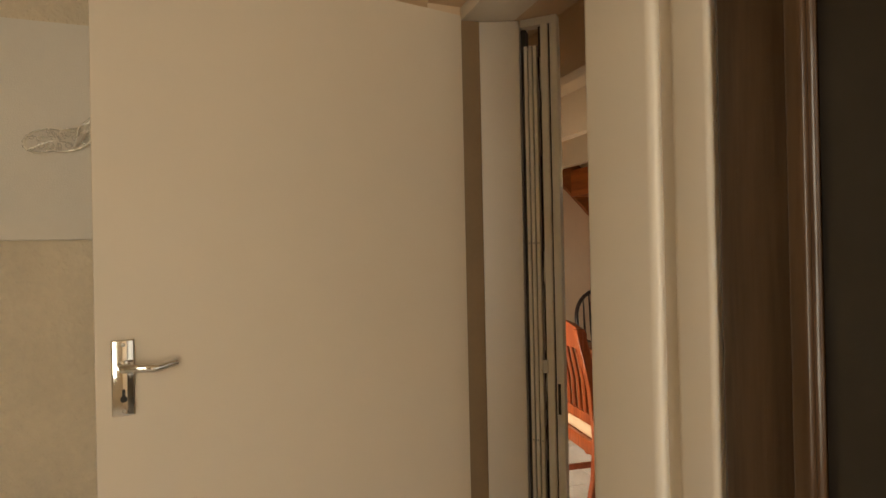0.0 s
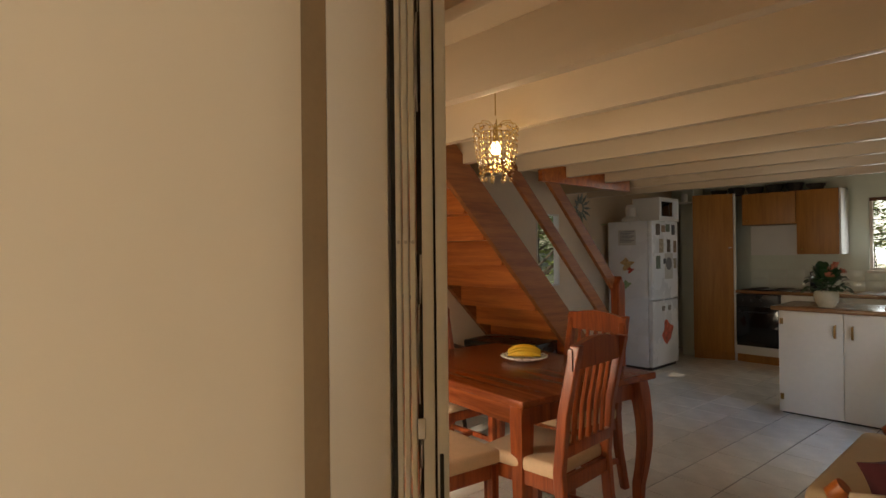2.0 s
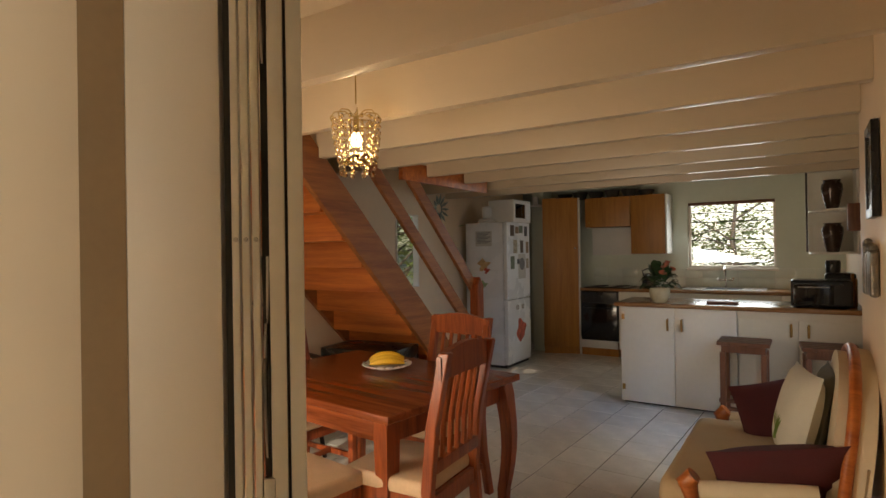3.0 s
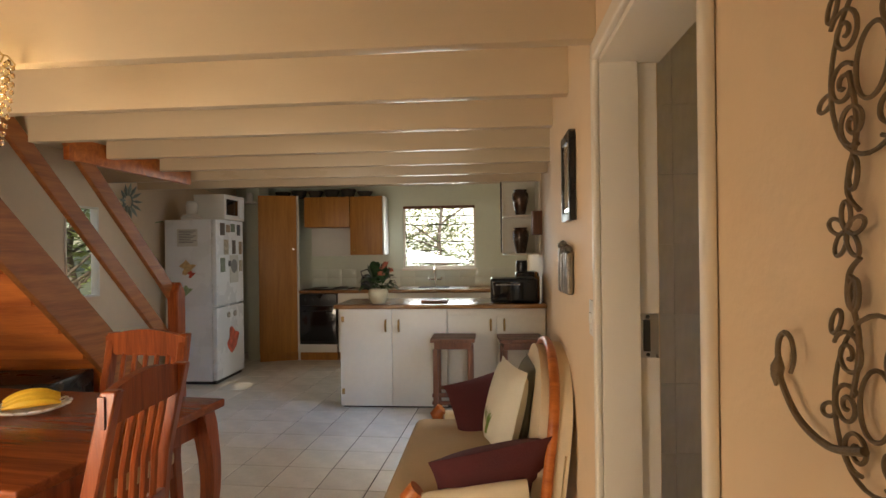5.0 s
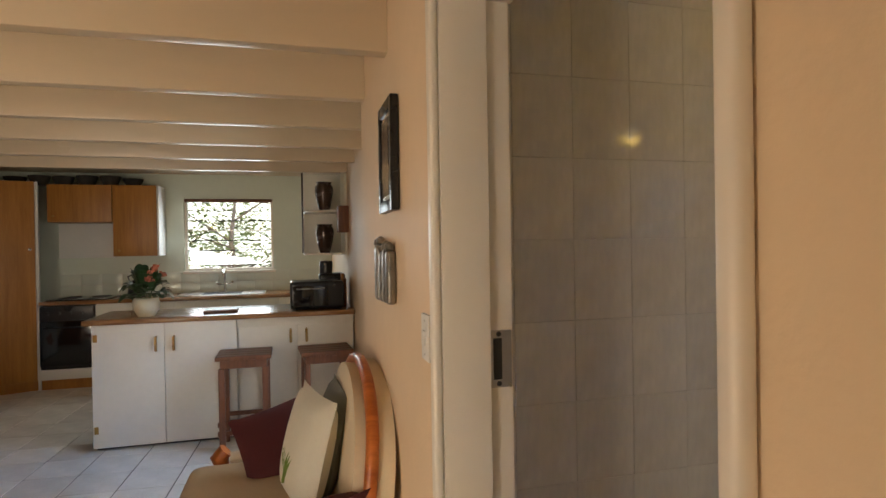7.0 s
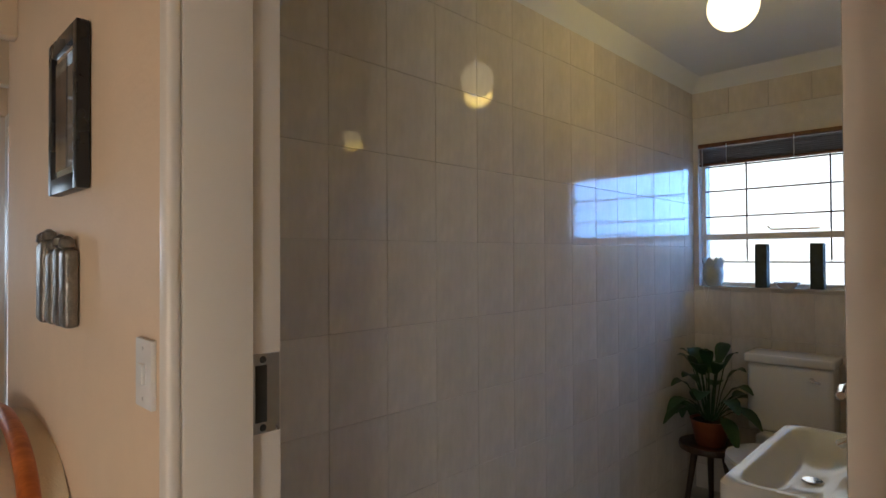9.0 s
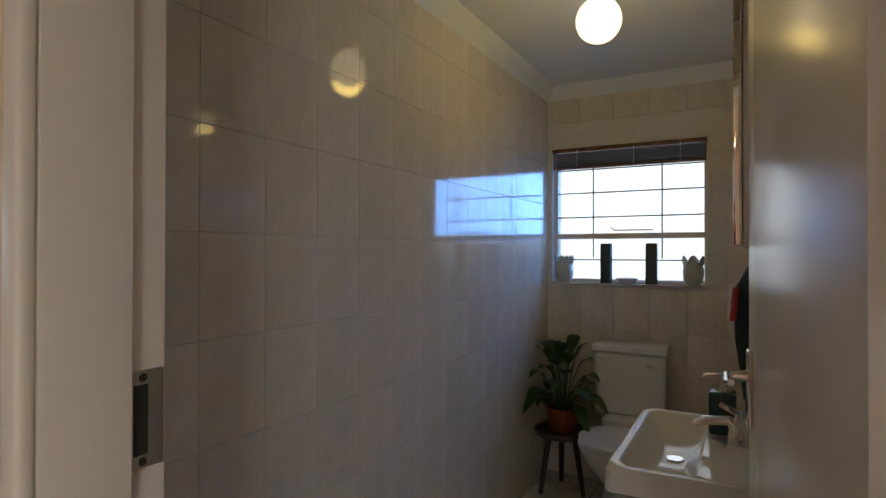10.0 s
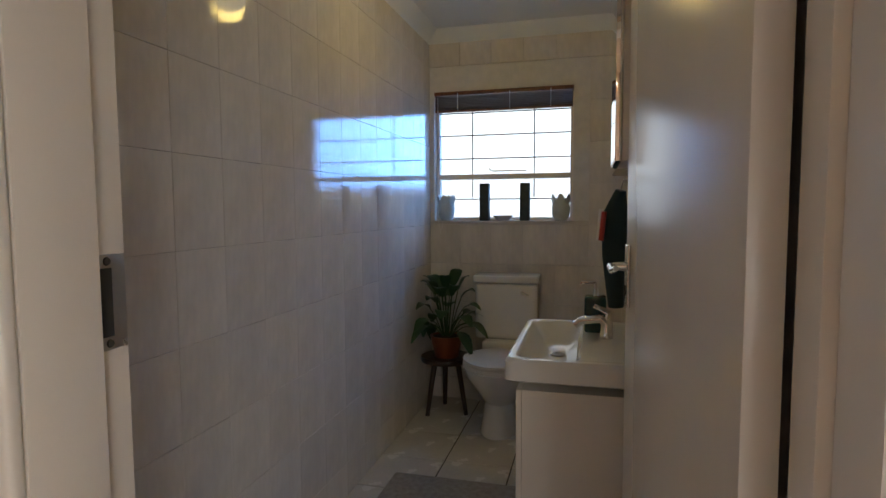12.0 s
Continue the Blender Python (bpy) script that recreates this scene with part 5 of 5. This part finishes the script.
for s in (-1, 1):
    part("arm_pad", tube(bmesh.new(), [(0.14, s * 0.53, 0.47), (-0.05, s * 0.54, 0.45), (-0.26, s * 0.545, 0.42)], [0.04, 0.04, 0.035], 12), M_SOFA, sofa)
    part("arm_side", bx((-0.26, s * 0.53 - 0.03, 0.26), (0.14, s * 0.53 + 0.03, 0.43), 0.02, 3), M_SOFA, sofa)
    part("arm_front", tube(bmesh.new(), [(-0.28, s * 0.54, 0.47), (-0.31, s * 0.54, 0.44), (-0.29, s * 0.54, 0.36), (-0.32, s * 0.53, 0.26), (-0.33, s * 0.52, 0.10), (-0.30, s * 0.52, 0.0)], [0.035, 0.04, 0.025, 0.03, 0.024, 0.018], 10), M_PINE, sofa, "turned orange wooden arm support")
    part("back_leg", tube(bmesh.new(), [(0.16, s * 0.5, 0.3), (0.22, s * 0.5, 0.0)], [0.026, 0.02], 8), M_PINE, sofa)


def cushion(at, rot, w, h, t, material, label):
    return solid("cushion", pillow(bmesh.new(), w, h, t), material, label, "cushion", "cushions on the settee", at=pose(*at, *rot))


cushion((-0.41, 4.32, 0.49), (38, -10, 8), 0.48, 0.36, 0.14, M_MAROON, "maroon cushion lying against the settee arm")
cushion((-0.46, 5.15, 0.54), (-34, -14, 12), 0.36, 0.32, 0.12, M_MAROON, "maroon cushion leaning on the far settee arm")
M_LEAFPRINT = mat("white_cushion_cloth", (0.70, 0.66, 0.55), 0.9, var=0.05, scale=8, bump=0.2, bump_scale=200)
pc = thing("printed_cushion", (-0.37, 4.88, 0.66), "white cushion printed with a green leaf sprig", "cushion")
pc.matrix_basis = pose(-0.355, 4.75, 0.635, 14, 0, 104)
part("cover", pillow(bmesh.new(), 0.42, 0.42, 0.13), M_LEAFPRINT, pc)
bm = bmesh.new()
for k in range(7):
    a = -0.6 + 0.2 * k
    leaf_blade(bm, (0.02, 0.058 - 0.003 * k, -0.14), (0.02 + 0.12 * math.sin(a), 0.062, -0.14 + 0.13 * math.cos(a)), 0.012)
part("printed_sprig", bm, mat("green_print", (0.16, 0.24, 0.05), 0.9, var=0.3, scale=30), pc)
cushion((-0.265, 4.84, 0.645), (14, 0, 94), 0.40, 0.40, 0.11, mat("grey_green_cushion", (0.22, 0.22, 0.18), 0.9, var=0.1, scale=9, bump=0.2, bump_scale=200), "grey-green cushion behind the printed one")

# ---- bathroom fittings ----
cor = bmesh.new()
prof = [(0, 0), (0.07, 0), (0.05, -0.022), (0.02, -0.05), (0, -0.075)]
prism(cor, [(BY1 - a, BZ + b) for a, b in prof], "x", XW + 0.18, BX1)
solid("cornice", cor, M_BCEIL, "white coved cornice", "cornice", kind="structure")
cor = bmesh.new()
prism(cor, [(BX1 - a, BZ + b) for a, b in prof], "y", BY0, BY1 - 0.001)
solid("cornice", cor, M_BCEIL, "white coved cornice", "cornice", kind="structure")

bw = thing("window_bathroom", (BX1 + 0.06, 3.70, 1.575), "steel bathroom window with frosted panes and burglar bars", "window")
tagged(bw, kind="structure")
W, H = 0.439, 0.41
for lo, hi in (((0.0, -W, -H), (0.04, -W + 0.022, H)), ((0.0, W - 0.022, -H), (0.04, W, H)), ((0.0, -W + 0.022, H - 0.022), (0.04, W - 0.022, H)), ((0.0, -W + 0.022, -H), (0.04, W - 0.022, -H + 0.022))):
    part("window_frame", bx(lo, hi, 0.003), M_FRAME, bw)
part("transom", bx((-0.004, -W + 0.022, -0.145), (0.04, W - 0.022, -0.112), 0.003), M_FRAME, bw)
part("window_sill", bx((-0.068, -W, -H - 0.012), (0.0, W, -H), 0.003), M_BTILE, bw)
for lo, hi in ((-H + 0.022, -0.145), (-0.112, H - 0.022)):
    p = part("pane", bx((0.02, -W + 0.022, lo), (0.026, W - 0.022, hi)), M_OBSCURE, bw, "lightly frosted pane")
    p.visible_shadow = False
for y in (0.20, -0.195):
    part("burglar_bar", tube(bmesh.new(), [(0.008, y, -0.26), (0.008, y, H - 0.02)], 0.004, 6), M_DARK, bw)
for z in (-0.272, -0.012, 0.137, 0.28):
    part("burglar_bar", tube(bmesh.new(), [(0.006, -W + 0.02, z), (0.006, W - 0.02, z)], 0.004, 6), M_DARK, bw)
stay = part("window_stay", tube(bmesh.new(), [(-0.02, 0.09, -0.075), (-0.022, 0.07, -0.095), (-0.022, -0.15, -0.095)], 0.004, 6), M_BRASS, bw, "dark brass window stay")

blind = thing("venetian_blind", (BX1 + 0.02, 3.70, 1.86), "drawn-up brown venetian blind", "blind")
part("head_rail", bx((-0.03, -0.435, 0.098), (0.02, 0.435, 0.122), 0.004), M_BROWN, blind)
M_SLAT = mat("brown_blind_slat", (0.16, 0.11, 0.09), 0.35, var=0.1, scale=6)
slat_me = finish(bx((-0.02, -0.43, -0.0012), (0.02, 0.43, 0.0012)), "slat", M_SLAT)
for k in range(8):
    ob = new("slat", slat_me)
    ob.parent = blind
    ob.matrix_basis = pose(-0.005, 0, 0.088 - 0.0105 * k, 0, 12, 0)
part("bottom_rail", bx((-0.02, -0.43, -0.004), (0.012, 0.43, 0.008), 0.002), M_BROWN, blind)
for y in (0.28, -0.05, -0.30):
    part("ladder_tape", tube(bmesh.new(), [(-0.03, y, 0.0), (-0.03, y, 0.11)], 0.002, 5), M_WHITE, blind)
part("pull_cord", tube(bmesh.new(), [(-0.03, 0.41, 0.09), (-0.03, 0.41, -0.7), (-0.03, 0.395, -0.78), (-0.03, 0.38, -0.7)], 0.002, 5), M_WHITE, blind)

SILL = 1.166


def sill_pillar(y):
    c = thing("pillar_candle", (BX1 + 0.01, y, SILL), "dark green textured pillar candle on the window sill", "candle", "pair of candles")
    part("wax", bx((-0.03, -0.03, 0.0), (0.03, 0.03, 0.235), 0.006), mat("dark_green_wax", (0.045, 0.06, 0.05), 0.6, var=0.4, scale=30, bump=0.5, bump_scale=60), c)


sill_pillar(3.81)
sill_pillar(3.555)
M_FROSTVASE = mat("frosted_grey_glass", (0.50, 0.53, 0.50), 0.3, var=0.08, scale=10)
for y in (4.06, 3.335):
    tv = thing("tulip_vase", (BX1 - 0.0, y, SILL), "pale grey tulip-shaped candle holder on the sill", "candle holder", "pair of tulip holders")
    bm = lathe(bmesh.new(), [(0.032, 0), (0.052, 0.03), (0.056, 0.08), (0.046, 0.125), (0.05, 0.13)], n=24)
    part("cup", bm, M_FROSTVASE, tv)
    for k in range(6):
        a = 2 * math.pi * k / 6
        bm = bmesh.new()
        leaf_blade(bm, (0.046 * math.cos(a), 0.046 * math.sin(a), 0.09), (0.058 * math.cos(a), 0.058 * math.sin(a), 0.165), 0.024)
        part("petal", bm, M_FROSTVASE, tv)
ds = thing("soap_dish", (BX1 - 0.005, 3.69, SILL), "small white shell soap dish on the sill", "soap dish")
bm = bmesh.new()
lathe(bm, [(0.03, 0), (0.04, 0.006), (0.065, 0.032), (0.06, 0.034), (0.02, 0.014)], n=24)
part("dish", bm, M_CERAMIC, ds)

lg = thing("globe_ceiling_light", (1.75, 3.57, BZ), "white glass globe ceiling light, lit", "ceiling light")
part("base", lathe(bmesh.new(), [(0.055, -0.001), (0.055, -0.03), (0.04, -0.045)], n=24), M_BRASS, lg)
part("globe", lathe(bmesh.new(), [(0.004, -0.2155)] + [(0.086 * math.sin(math.pi * k / 16), -0.129 - 0.086 * math.cos(math.pi * k / 16)) for k in range(1, 15)] + [(0.03, -0.045)], n=28), glow("globe_glow", (1.0, 0.74, 0.36), 3.2), lg, "glowing opal glass globe").visible_shadow = False

toilet = thing("toilet", (2.55, 3.64, 0.0), "white close-coupled toilet with closed lid", "toilet")
bowl_prof = bmesh.new()
prev = None
for z, rx, ry, cx in ((0.0, 0.17, 0.105, -0.02), (0.03, 0.16, 0.10, -0.02), (0.16, 0.11, 0.085, 0.0), (0.24, 0.15, 0.12, -0.05), (0.33, 0.21, 0.17, -0.08), (0.385, 0.23, 0.185, -0.09)):
    ring = [bowl_prof.verts.new((cx + rx * math.cos(2 * math.pi * k / 28), ry * math.sin(2 * math.pi * k / 28), z)) for k in range(28)]
    if prev:
        for k in range(28):
            bowl_prof.faces.new((prev[k], prev[(k + 1) % 28], ring[(k + 1) % 28], ring[k]))
    else:
        bowl_prof.faces.new(ring[::-1])
    prev = ring
bowl_prof.faces.new(prev)
part("bowl", bowl_prof, M_CERAMIC, toilet)
for nm, z0, z1, s in (("seat", 0.387, 0.405, 1.0), ("lid", 0.407, 0.43, 0.985)):
    bm = prism(bmesh.new(), [(-0.09 + 0.235 * s * math.cos(a) * (1 if math.cos(a) < 0 else 0.85), 0.19 * s * math.sin(a)) for a in (2 * math.pi * k / 32 for k in range(32))], "z", z0, z1, 0.006)
    part(nm, bm, M_WHITE, toilet)
cis = part("cistern", bx((0.19, -0.185, 0.46), (0.385, 0.185, 0.80), 0.03, 4), M_CERAMIC, toilet)
part("cistern_lid", bx((0.18, -0.195, 0.80), (0.39, 0.195, 0.845), 0.012, 3), M_CERAMIC, toilet)
part("flush_lever", tube(bmesh.new(), [(0.189, -0.10, 0.745), (0.17, -0.10, 0.745), (0.165, -0.14, 0.735)], [0.012, 0.008, 0.006], 8), M_CHROME, toilet)
part("pipe_neck", bx((0.12, -0.13, 0.32), (0.36, 0.13, 0.46), 0.02, 3), M_CERAMIC, toilet)

ps = thing("plant_stool", (2.72, 4.0, 0.0), "small dark round wooden stool under the plant", "stool")
part("seat", lathe(bmesh.new(), [(0.15, 0.32), (0.155, 0.335), (0.15, 0.35), (0.01, 0.351)], n=28), M_DARKWOOD, ps)
for k in range(3):
    a = 2 * math.pi * k / 3 + 0.3
    part("leg", tube(bmesh.new(), [(0.08 * math.cos(a), 0.08 * math.sin(a), 0.32), (0.135 * math.cos(a), 0.135 * math.sin(a), 0.0)], [0.018, 0.013], 9), M_DARKWOOD, ps)
pp = thing("potted_peace_lily", (2.70, 3.99, 0.352), "dark broad-leaved plant in a copper pot on the stool", "potted plant")
part("pot", lathe(bmesh.new(), [(0.07, 0), (0.095, 0.11), (0.10, 0.13), (0.09, 0.13), (0.085, 0.12)], n=24), M_COPPER, pp)
part("soil", lathe(bmesh.new(), [(0.086, 0.11), (0.084, 0.122), (0.01, 0.126)], n=20), M_SOIL, pp)
rnd = random.Random(5)
for k in range(34):
    a = 2 * math.pi * k / 34 + rnd.uniform(-0.2, 0.2)
    e = rnd.uniform(0.15, 1.0)
    r = 0.30 * (1.15 - 0.7 * e)
    bm = bmesh.new()
    base_p = Vector((0.02 * math.cos(a), 0.02 * math.sin(a), 0.12))
    mid = Vector((r * 0.5 * math.cos(a), r * 0.5 * math.sin(a), 0.12 + 0.30 * e))
    tip = Vector((r * math.cos(a), r * math.sin(a), 0.12 + 0.40 * e - 0.16 * (1 - e)))
    tip.y = min(tip.y, 0.15)
    tip.x = min(tip.x, 0.24)
    tube(bm, [base_p, base_p.lerp(mid, 0.6) + Vector((0, 0, 0.02)), mid], 0.003, 5)
    leaf_blade(bm, mid, tip, rnd.uniform(0.034, 0.052), 0.03)
    part("leaf", bm, M_LEAF, pp)

van = thing("vanity_unit", (1.26, 3.10, 0.0), "white vanity cupboard carrying the basin", "vanity")
part("cabinet", bx((-0.26, -0.165, 0.06), (0.26, 0.235, 0.735), 0.004), M_BDOOR, van)
part("plinth", bx((-0.25, -0.16, 0.0), (0.25, 0.2, 0.06)), M_WHITE, van)
for s in (-1, 1):
    part("door", bx((min(0.003 * s, 0.247 * s), 0.236, 0.07), (max(0.003 * s, 0.247 * s), 0.253, 0.73), 0.004), M_BDOOR, van)
basin = thing("wash_basin", (1.26, 3.10, 0.736), "white moulded wash basin with a raised rim", "wash basin")


def basin_mesh():
    bm = bmesh.new()
    def ring(hx, y0, y1, z, c, n=6):
        out = []
        for cx, cy, a0 in ((hx - c, y1 - c, 0), (-hx + c, y1 - c, 90), (-hx + c, y0 + c, 180), (hx - c, y0 + c, 270)):
            for i in range(n + 1):
                a = radians(a0 + 90 * i / n)
                out.append(bm.verts.new((cx + c * math.cos(a), cy + c * math.sin(a), z)))
        return out
    rings = [ring(0.29, -0.165, 0.27, 0.03, 0.02), ring(0.30, -0.165, 0.28, 0.036, 0.025), ring(0.30, -0.165, 0.28, 0.085, 0.03), ring(0.293, -0.16, 0.273, 0.095, 0.035),
             ring(0.278, -0.15, 0.257, 0.097, 0.04), ring(0.264, 0.075, 0.245, 0.088, 0.05), ring(0.21, 0.09, 0.21, 0.045, 0.05), ring(0.06, 0.12, 0.18, 0.036, 0.025)]
    for a, b in zip(rings, rings[1:]):
        m = len(a)
        for k in range(m):
            bm.faces.new((a[k], a[(k + 1) % m], b[(k + 1) % m], b[k]))
    bm.faces.new(rings[0][::-1])
    bm.faces.new(rings[-1])
    return bm


part("bowl", basin_mesh(), M_CERAMIC, basin)
part("drain", lathe(bmesh.new(), [(0.025, 0.037), (0.022, 0.041), (0.004, 0.041)], n=16), M_CHROME, basin, at=pose(0, 0.15, 0))
tp = part("mixer_tap", tube(bmesh.new(), [(0.04, 0.0, 0.09), (0.04, 0.0, 0.14), (0.04, 0.02, 0.155), (0.04, 0.08, 0.145), (0.04, 0.10, 0.13)], [0.022, 0.02, 0.016, 0.013, 0.012], 10), M_CHROME, basin, "chrome mixer tap")
part("lever", tube(bmesh.new(), [(0.04, 0.0, 0.14), (0.04, -0.005, 0.175), (0.04, 0.04, 0.195)], [0.016, 0.012, 0.007], 8), M_CHROME, tp)
sd = thing("soap_dispenser", (1.37, 3.135, 0.833), "dark teal soap dispenser with chrome pump", "soap dispenser")
part("bottle", bx((-0.035, -0.035, 0.0), (0.035, 0.035, 0.12), 0.010, 3), mat("dark_teal_glass", (0.02, 0.07, 0.08), 0.15, var=0.2, scale=10), sd)
part("pump", tube(bmesh.new(), [(0, 0, 0.12), (0, 0, 0.165), (0, 0.045, 0.165), (0, 0.05, 0.155)], [0.010, 0.006, 0.006, 0.004], 8), M_CHROME, sd)

mc = thing("mirror_cabinet", (1.45, BY0 + 0.0, 1.36), "white mirrored wall cabinet above the basin", "mirror cabinet")
part("case", bx((-0.55, 0.0, 0.0), (0.15, 0.15, 0.62), 0.003), M_BDOOR, mc)
M_MIRROR = bpy.data.materials.new("mirror")
M_MIRROR.use_nodes = True
mb = M_MIRROR.node_tree.nodes["Principled BSDF"]
mb.inputs["Base Color"].default_value, mb.inputs["Metallic"].default_value, mb.inputs["Roughness"].default_value = (0.85, 0.86, 0.86, 1), 1.0, 0.02
part("mirror_door", bx((-0.55, 0.151, 0.0), (0.15, 0.168, 0.62), 0.002), M_MIRROR, mc)
bt = thing("green_bottle", (1.50, BY0 + 0.07, 1.981), "green glass bottle on top of the mirror cabinet", "bottle")
part("glass", lathe(bmesh.new(), [(0.04, 0), (0.042, 0.12), (0.03, 0.16), (0.014, 0.19), (0.016, 0.22)], n=18), mat("green_bottle_glass", (0.05, 0.10, 0.07), 0.1, var=0.2, scale=8), bt)
hd = thing("hanging_pouch", (1.70, BY0 + 0.085, 1.31), "dark teal cloth and brushes hung by the mirror", "hanging pouch")
part("pouch", tube(bmesh.new(), [(0, 0.03, 0.0), (0.02, 0.05, -0.10), (0, 0.05, -0.25), (0.01, 0.04, -0.45)], [0.02, 0.05, 0.045, 0.03], 10), mat("dark_teal_cloth", (0.02, 0.045, 0.055), 0.8, var=0.3, scale=14), hd)
part("brush", tube(bmesh.new(), [(-0.03, 0.09, -0.08), (-0.02, 0.10, -0.19)], 0.010, 8), mat("red_plastic", (0.45, 0.04, 0.03), 0.4), hd, "red brush handle")
part("brush", tube(bmesh.new(), [(0.0, 0.10, -0.07), (0.005, 0.11, -0.19)], 0.009, 8), M_WHITE, hd, "white brush handle")
part("hook", tube(bmesh.new(), [(0, -0.084, 0.04), (0, 0.02, 0.04), (0, 0.03, 0.0)], 0.004, 6), M_CHROME, hd)

bmat = thing("bath_mat", (1.55, 3.72, 0.0), "shaggy grey bath mat on the floor", "bath mat")
part("pile", bx((-0.30, -0.33, 0.0), (0.30, 0.30, 0.022), 0.010, 3), mat("grey_shag_pile", (0.34, 0.31, 0.26), 0.95, var=0.3, scale=40, bump=1.0, bump_scale=220), bmat)

# ---- outside: trees beyond the kitchen window ----
M_BARK = mat("grey_bark", (0.16, 0.13, 0.10), 0.9, var=0.3, scale=12, bump=0.6, bump_scale=20)
M_OUTLEAF = mat("garden_leaf", (0.26, 0.33, 0.10), 0.5, var=0.4, scale=4)


def tree(x, y, h, seed):
    rn = random.Random(seed)
    t = thing("tree", (x, y, -0.14), "slender garden tree with sparse leaves", "tree", "garden trees")
    bm = tube(bmesh.new(), [(0, 0, 0), (0.08, 0.02, h * 0.3), (-0.05, 0.0, h * 0.6), (0.06, 0.05, h)], [0.09, 0.06, 0.045, 0.02], 9)
    tips = []
    for k in range(9):
        z = h * rn.uniform(0.3, 0.9)
        a = rn.uniform(0, 2 * math.pi)
        r = rn.uniform(0.6, 1.4)
        tip = Vector((r * math.cos(a), r * math.sin(a), z + rn.uniform(0.1, 0.9)))
        tube(bm, [(0, 0, z), tuple(tip * 0.5 + Vector((0, 0, z * 0.5))), tuple(tip)], [0.024, 0.016, 0.008], 6)
        tips.append(tip)
    part("trunk", bm, M_BARK, t)
    bm = bmesh.new()
    for _ in range(2600):
        c = rn.choice(tips) + Vector((rn.gauss(0, 0.34), rn.gauss(0, 0.34), rn.gauss(0, 0.26)))
        a = rn.uniform(0, 2 * math.pi)
        leaf_blade(bm, c, c + Vector((0.12 * math.cos(a), 0.12 * math.sin(a), rn.uniform(-0.06, 0.06))), 0.028)
    part("crown", bm, M_OUTLEAF, t)


tree(-1.5, 14.2, 2.7, 1)
tree(-2.6, 15.4, 2.9, 2)
tree(-0.3, 15.9, 3.0, 3)
tree(-6.1, 9.3, 2.5, 4)
tree(-5.6, 8.3, 2.3, 5)

# ---- floor and wall tiles, piece by piece ----
S = 0.305
TURN = radians(-2.6)
ft_me = finish(bx((0.0035, 0.0035, -0.006), (S - 0.0035, S - 0.0035, 0.0), 0.0015, 1), "tile", M_TILE)
rest = bmesh.new()
for i in range(-10, 8):
    for j in range(-16, 12):
        dx, dy = S * i, S * j
        x = -1.385 + dx * math.cos(TURN) - dy * math.sin(TURN)
        y = 6.50 + dx * math.sin(TURN) + dy * math.cos(TURN)
        if x < XL - S or y > YK - 0.05 or y < 2.05 or x > (XW - 0.14 if y < 5.2 else XB - 0.14):
            continue
        at = Matrix.Translation((x, y, 0)) @ Matrix.Rotation(TURN, 4, "Z")
        if y > 4.0 or (x > -2.8 and y > 3.3):
            ob = new("tile", ft_me)
            ob.parent = floor
            ob.matrix_basis = at
        else:
            rest.verts.ensure_lookup_table()
            box(rest, (0.0035, 0.0035, -0.006), (S - 0.0035, S - 0.0035, 0.0))
            rest.verts.ensure_lookup_table()
            bmesh.ops.transform(rest, matrix=at, verts=rest.verts[-8:])
rt = part("tile_field", rest, M_TILE, floor)
tagged(rt, kind="stuff")

bf_me = finish(bx((0.003, 0.003, -0.006), (0.327, 0.327, 0.0), 0.0015, 1), "tile", M_BFLOOR)
for i in range(9):
    for j in range(5):
        ob = new("tile", bf_me)
        ob.parent = bath_floor
        ob.location = (XW + 0.17 + 0.33 * i, BY1 - 0.33 * (j + 1), 0)

TW, TH = 0.20, 0.25
Z0 = 1.64 - 7 * TH
wn_me = finish(bx((0.0003, 0.0, 0.0003), (TW - 0.0003, 0.008, TH - 0.0003), 0.001, 1), "tile", M_BTILE)
for i in range(15):
    for j in range(10):
        z = Z0 + TH * j
        if z + TH < 0 or z > BZ:
            continue
        ob = new("tile", wn_me)
        ob.parent = bwall_n
        ob.location = (0.044 + TW * i, BY1, z)
we_me = finish(bx((0.0, 0.001, 0.001), (0.008, TW - 0.001, TH - 0.001), 0.0012, 1), "tile", M_BTILE)
low_h = 1.165 - (Z0 + 5 * TH)
wl_me = finish(bx((0.0, 0.001, 0.001), (0.008, TW - 0.001, low_h - 0.001), 0.0012, 1), "tile", M_BTILE)
for i in range(7):
    for j in range(10):
        z, y = Z0 + TH * j, BY1 - TW * (i + 1)
        if z > BZ:
            continue
        inside = y + TW > 3.262 and y < 4.14 and z + TH > 1.165 and z < 1.985
        if inside and z >= 1.165:
            continue
        me = we_me
        if inside:
            me = wl_me
            if j != 5:
                continue
        ob = new("tile", me)
        ob.parent = bwall_e
        ob.location = (BX1, y, z)
ws_me = finish(bx((0.001, -0.008, 0.001), (TW - 0.001, 0.0, TH - 0.001), 0.0012, 1), "tile", M_BTILE)
for i in range(15):
    for j in range(10):
        z = Z0 + TH * j
        if z > BZ or i < 3:
            continue
        ob = new("tile", ws_me)
        ob.parent = bwall_s
        ob.location = (0.044 + TW * i, BY0, z)
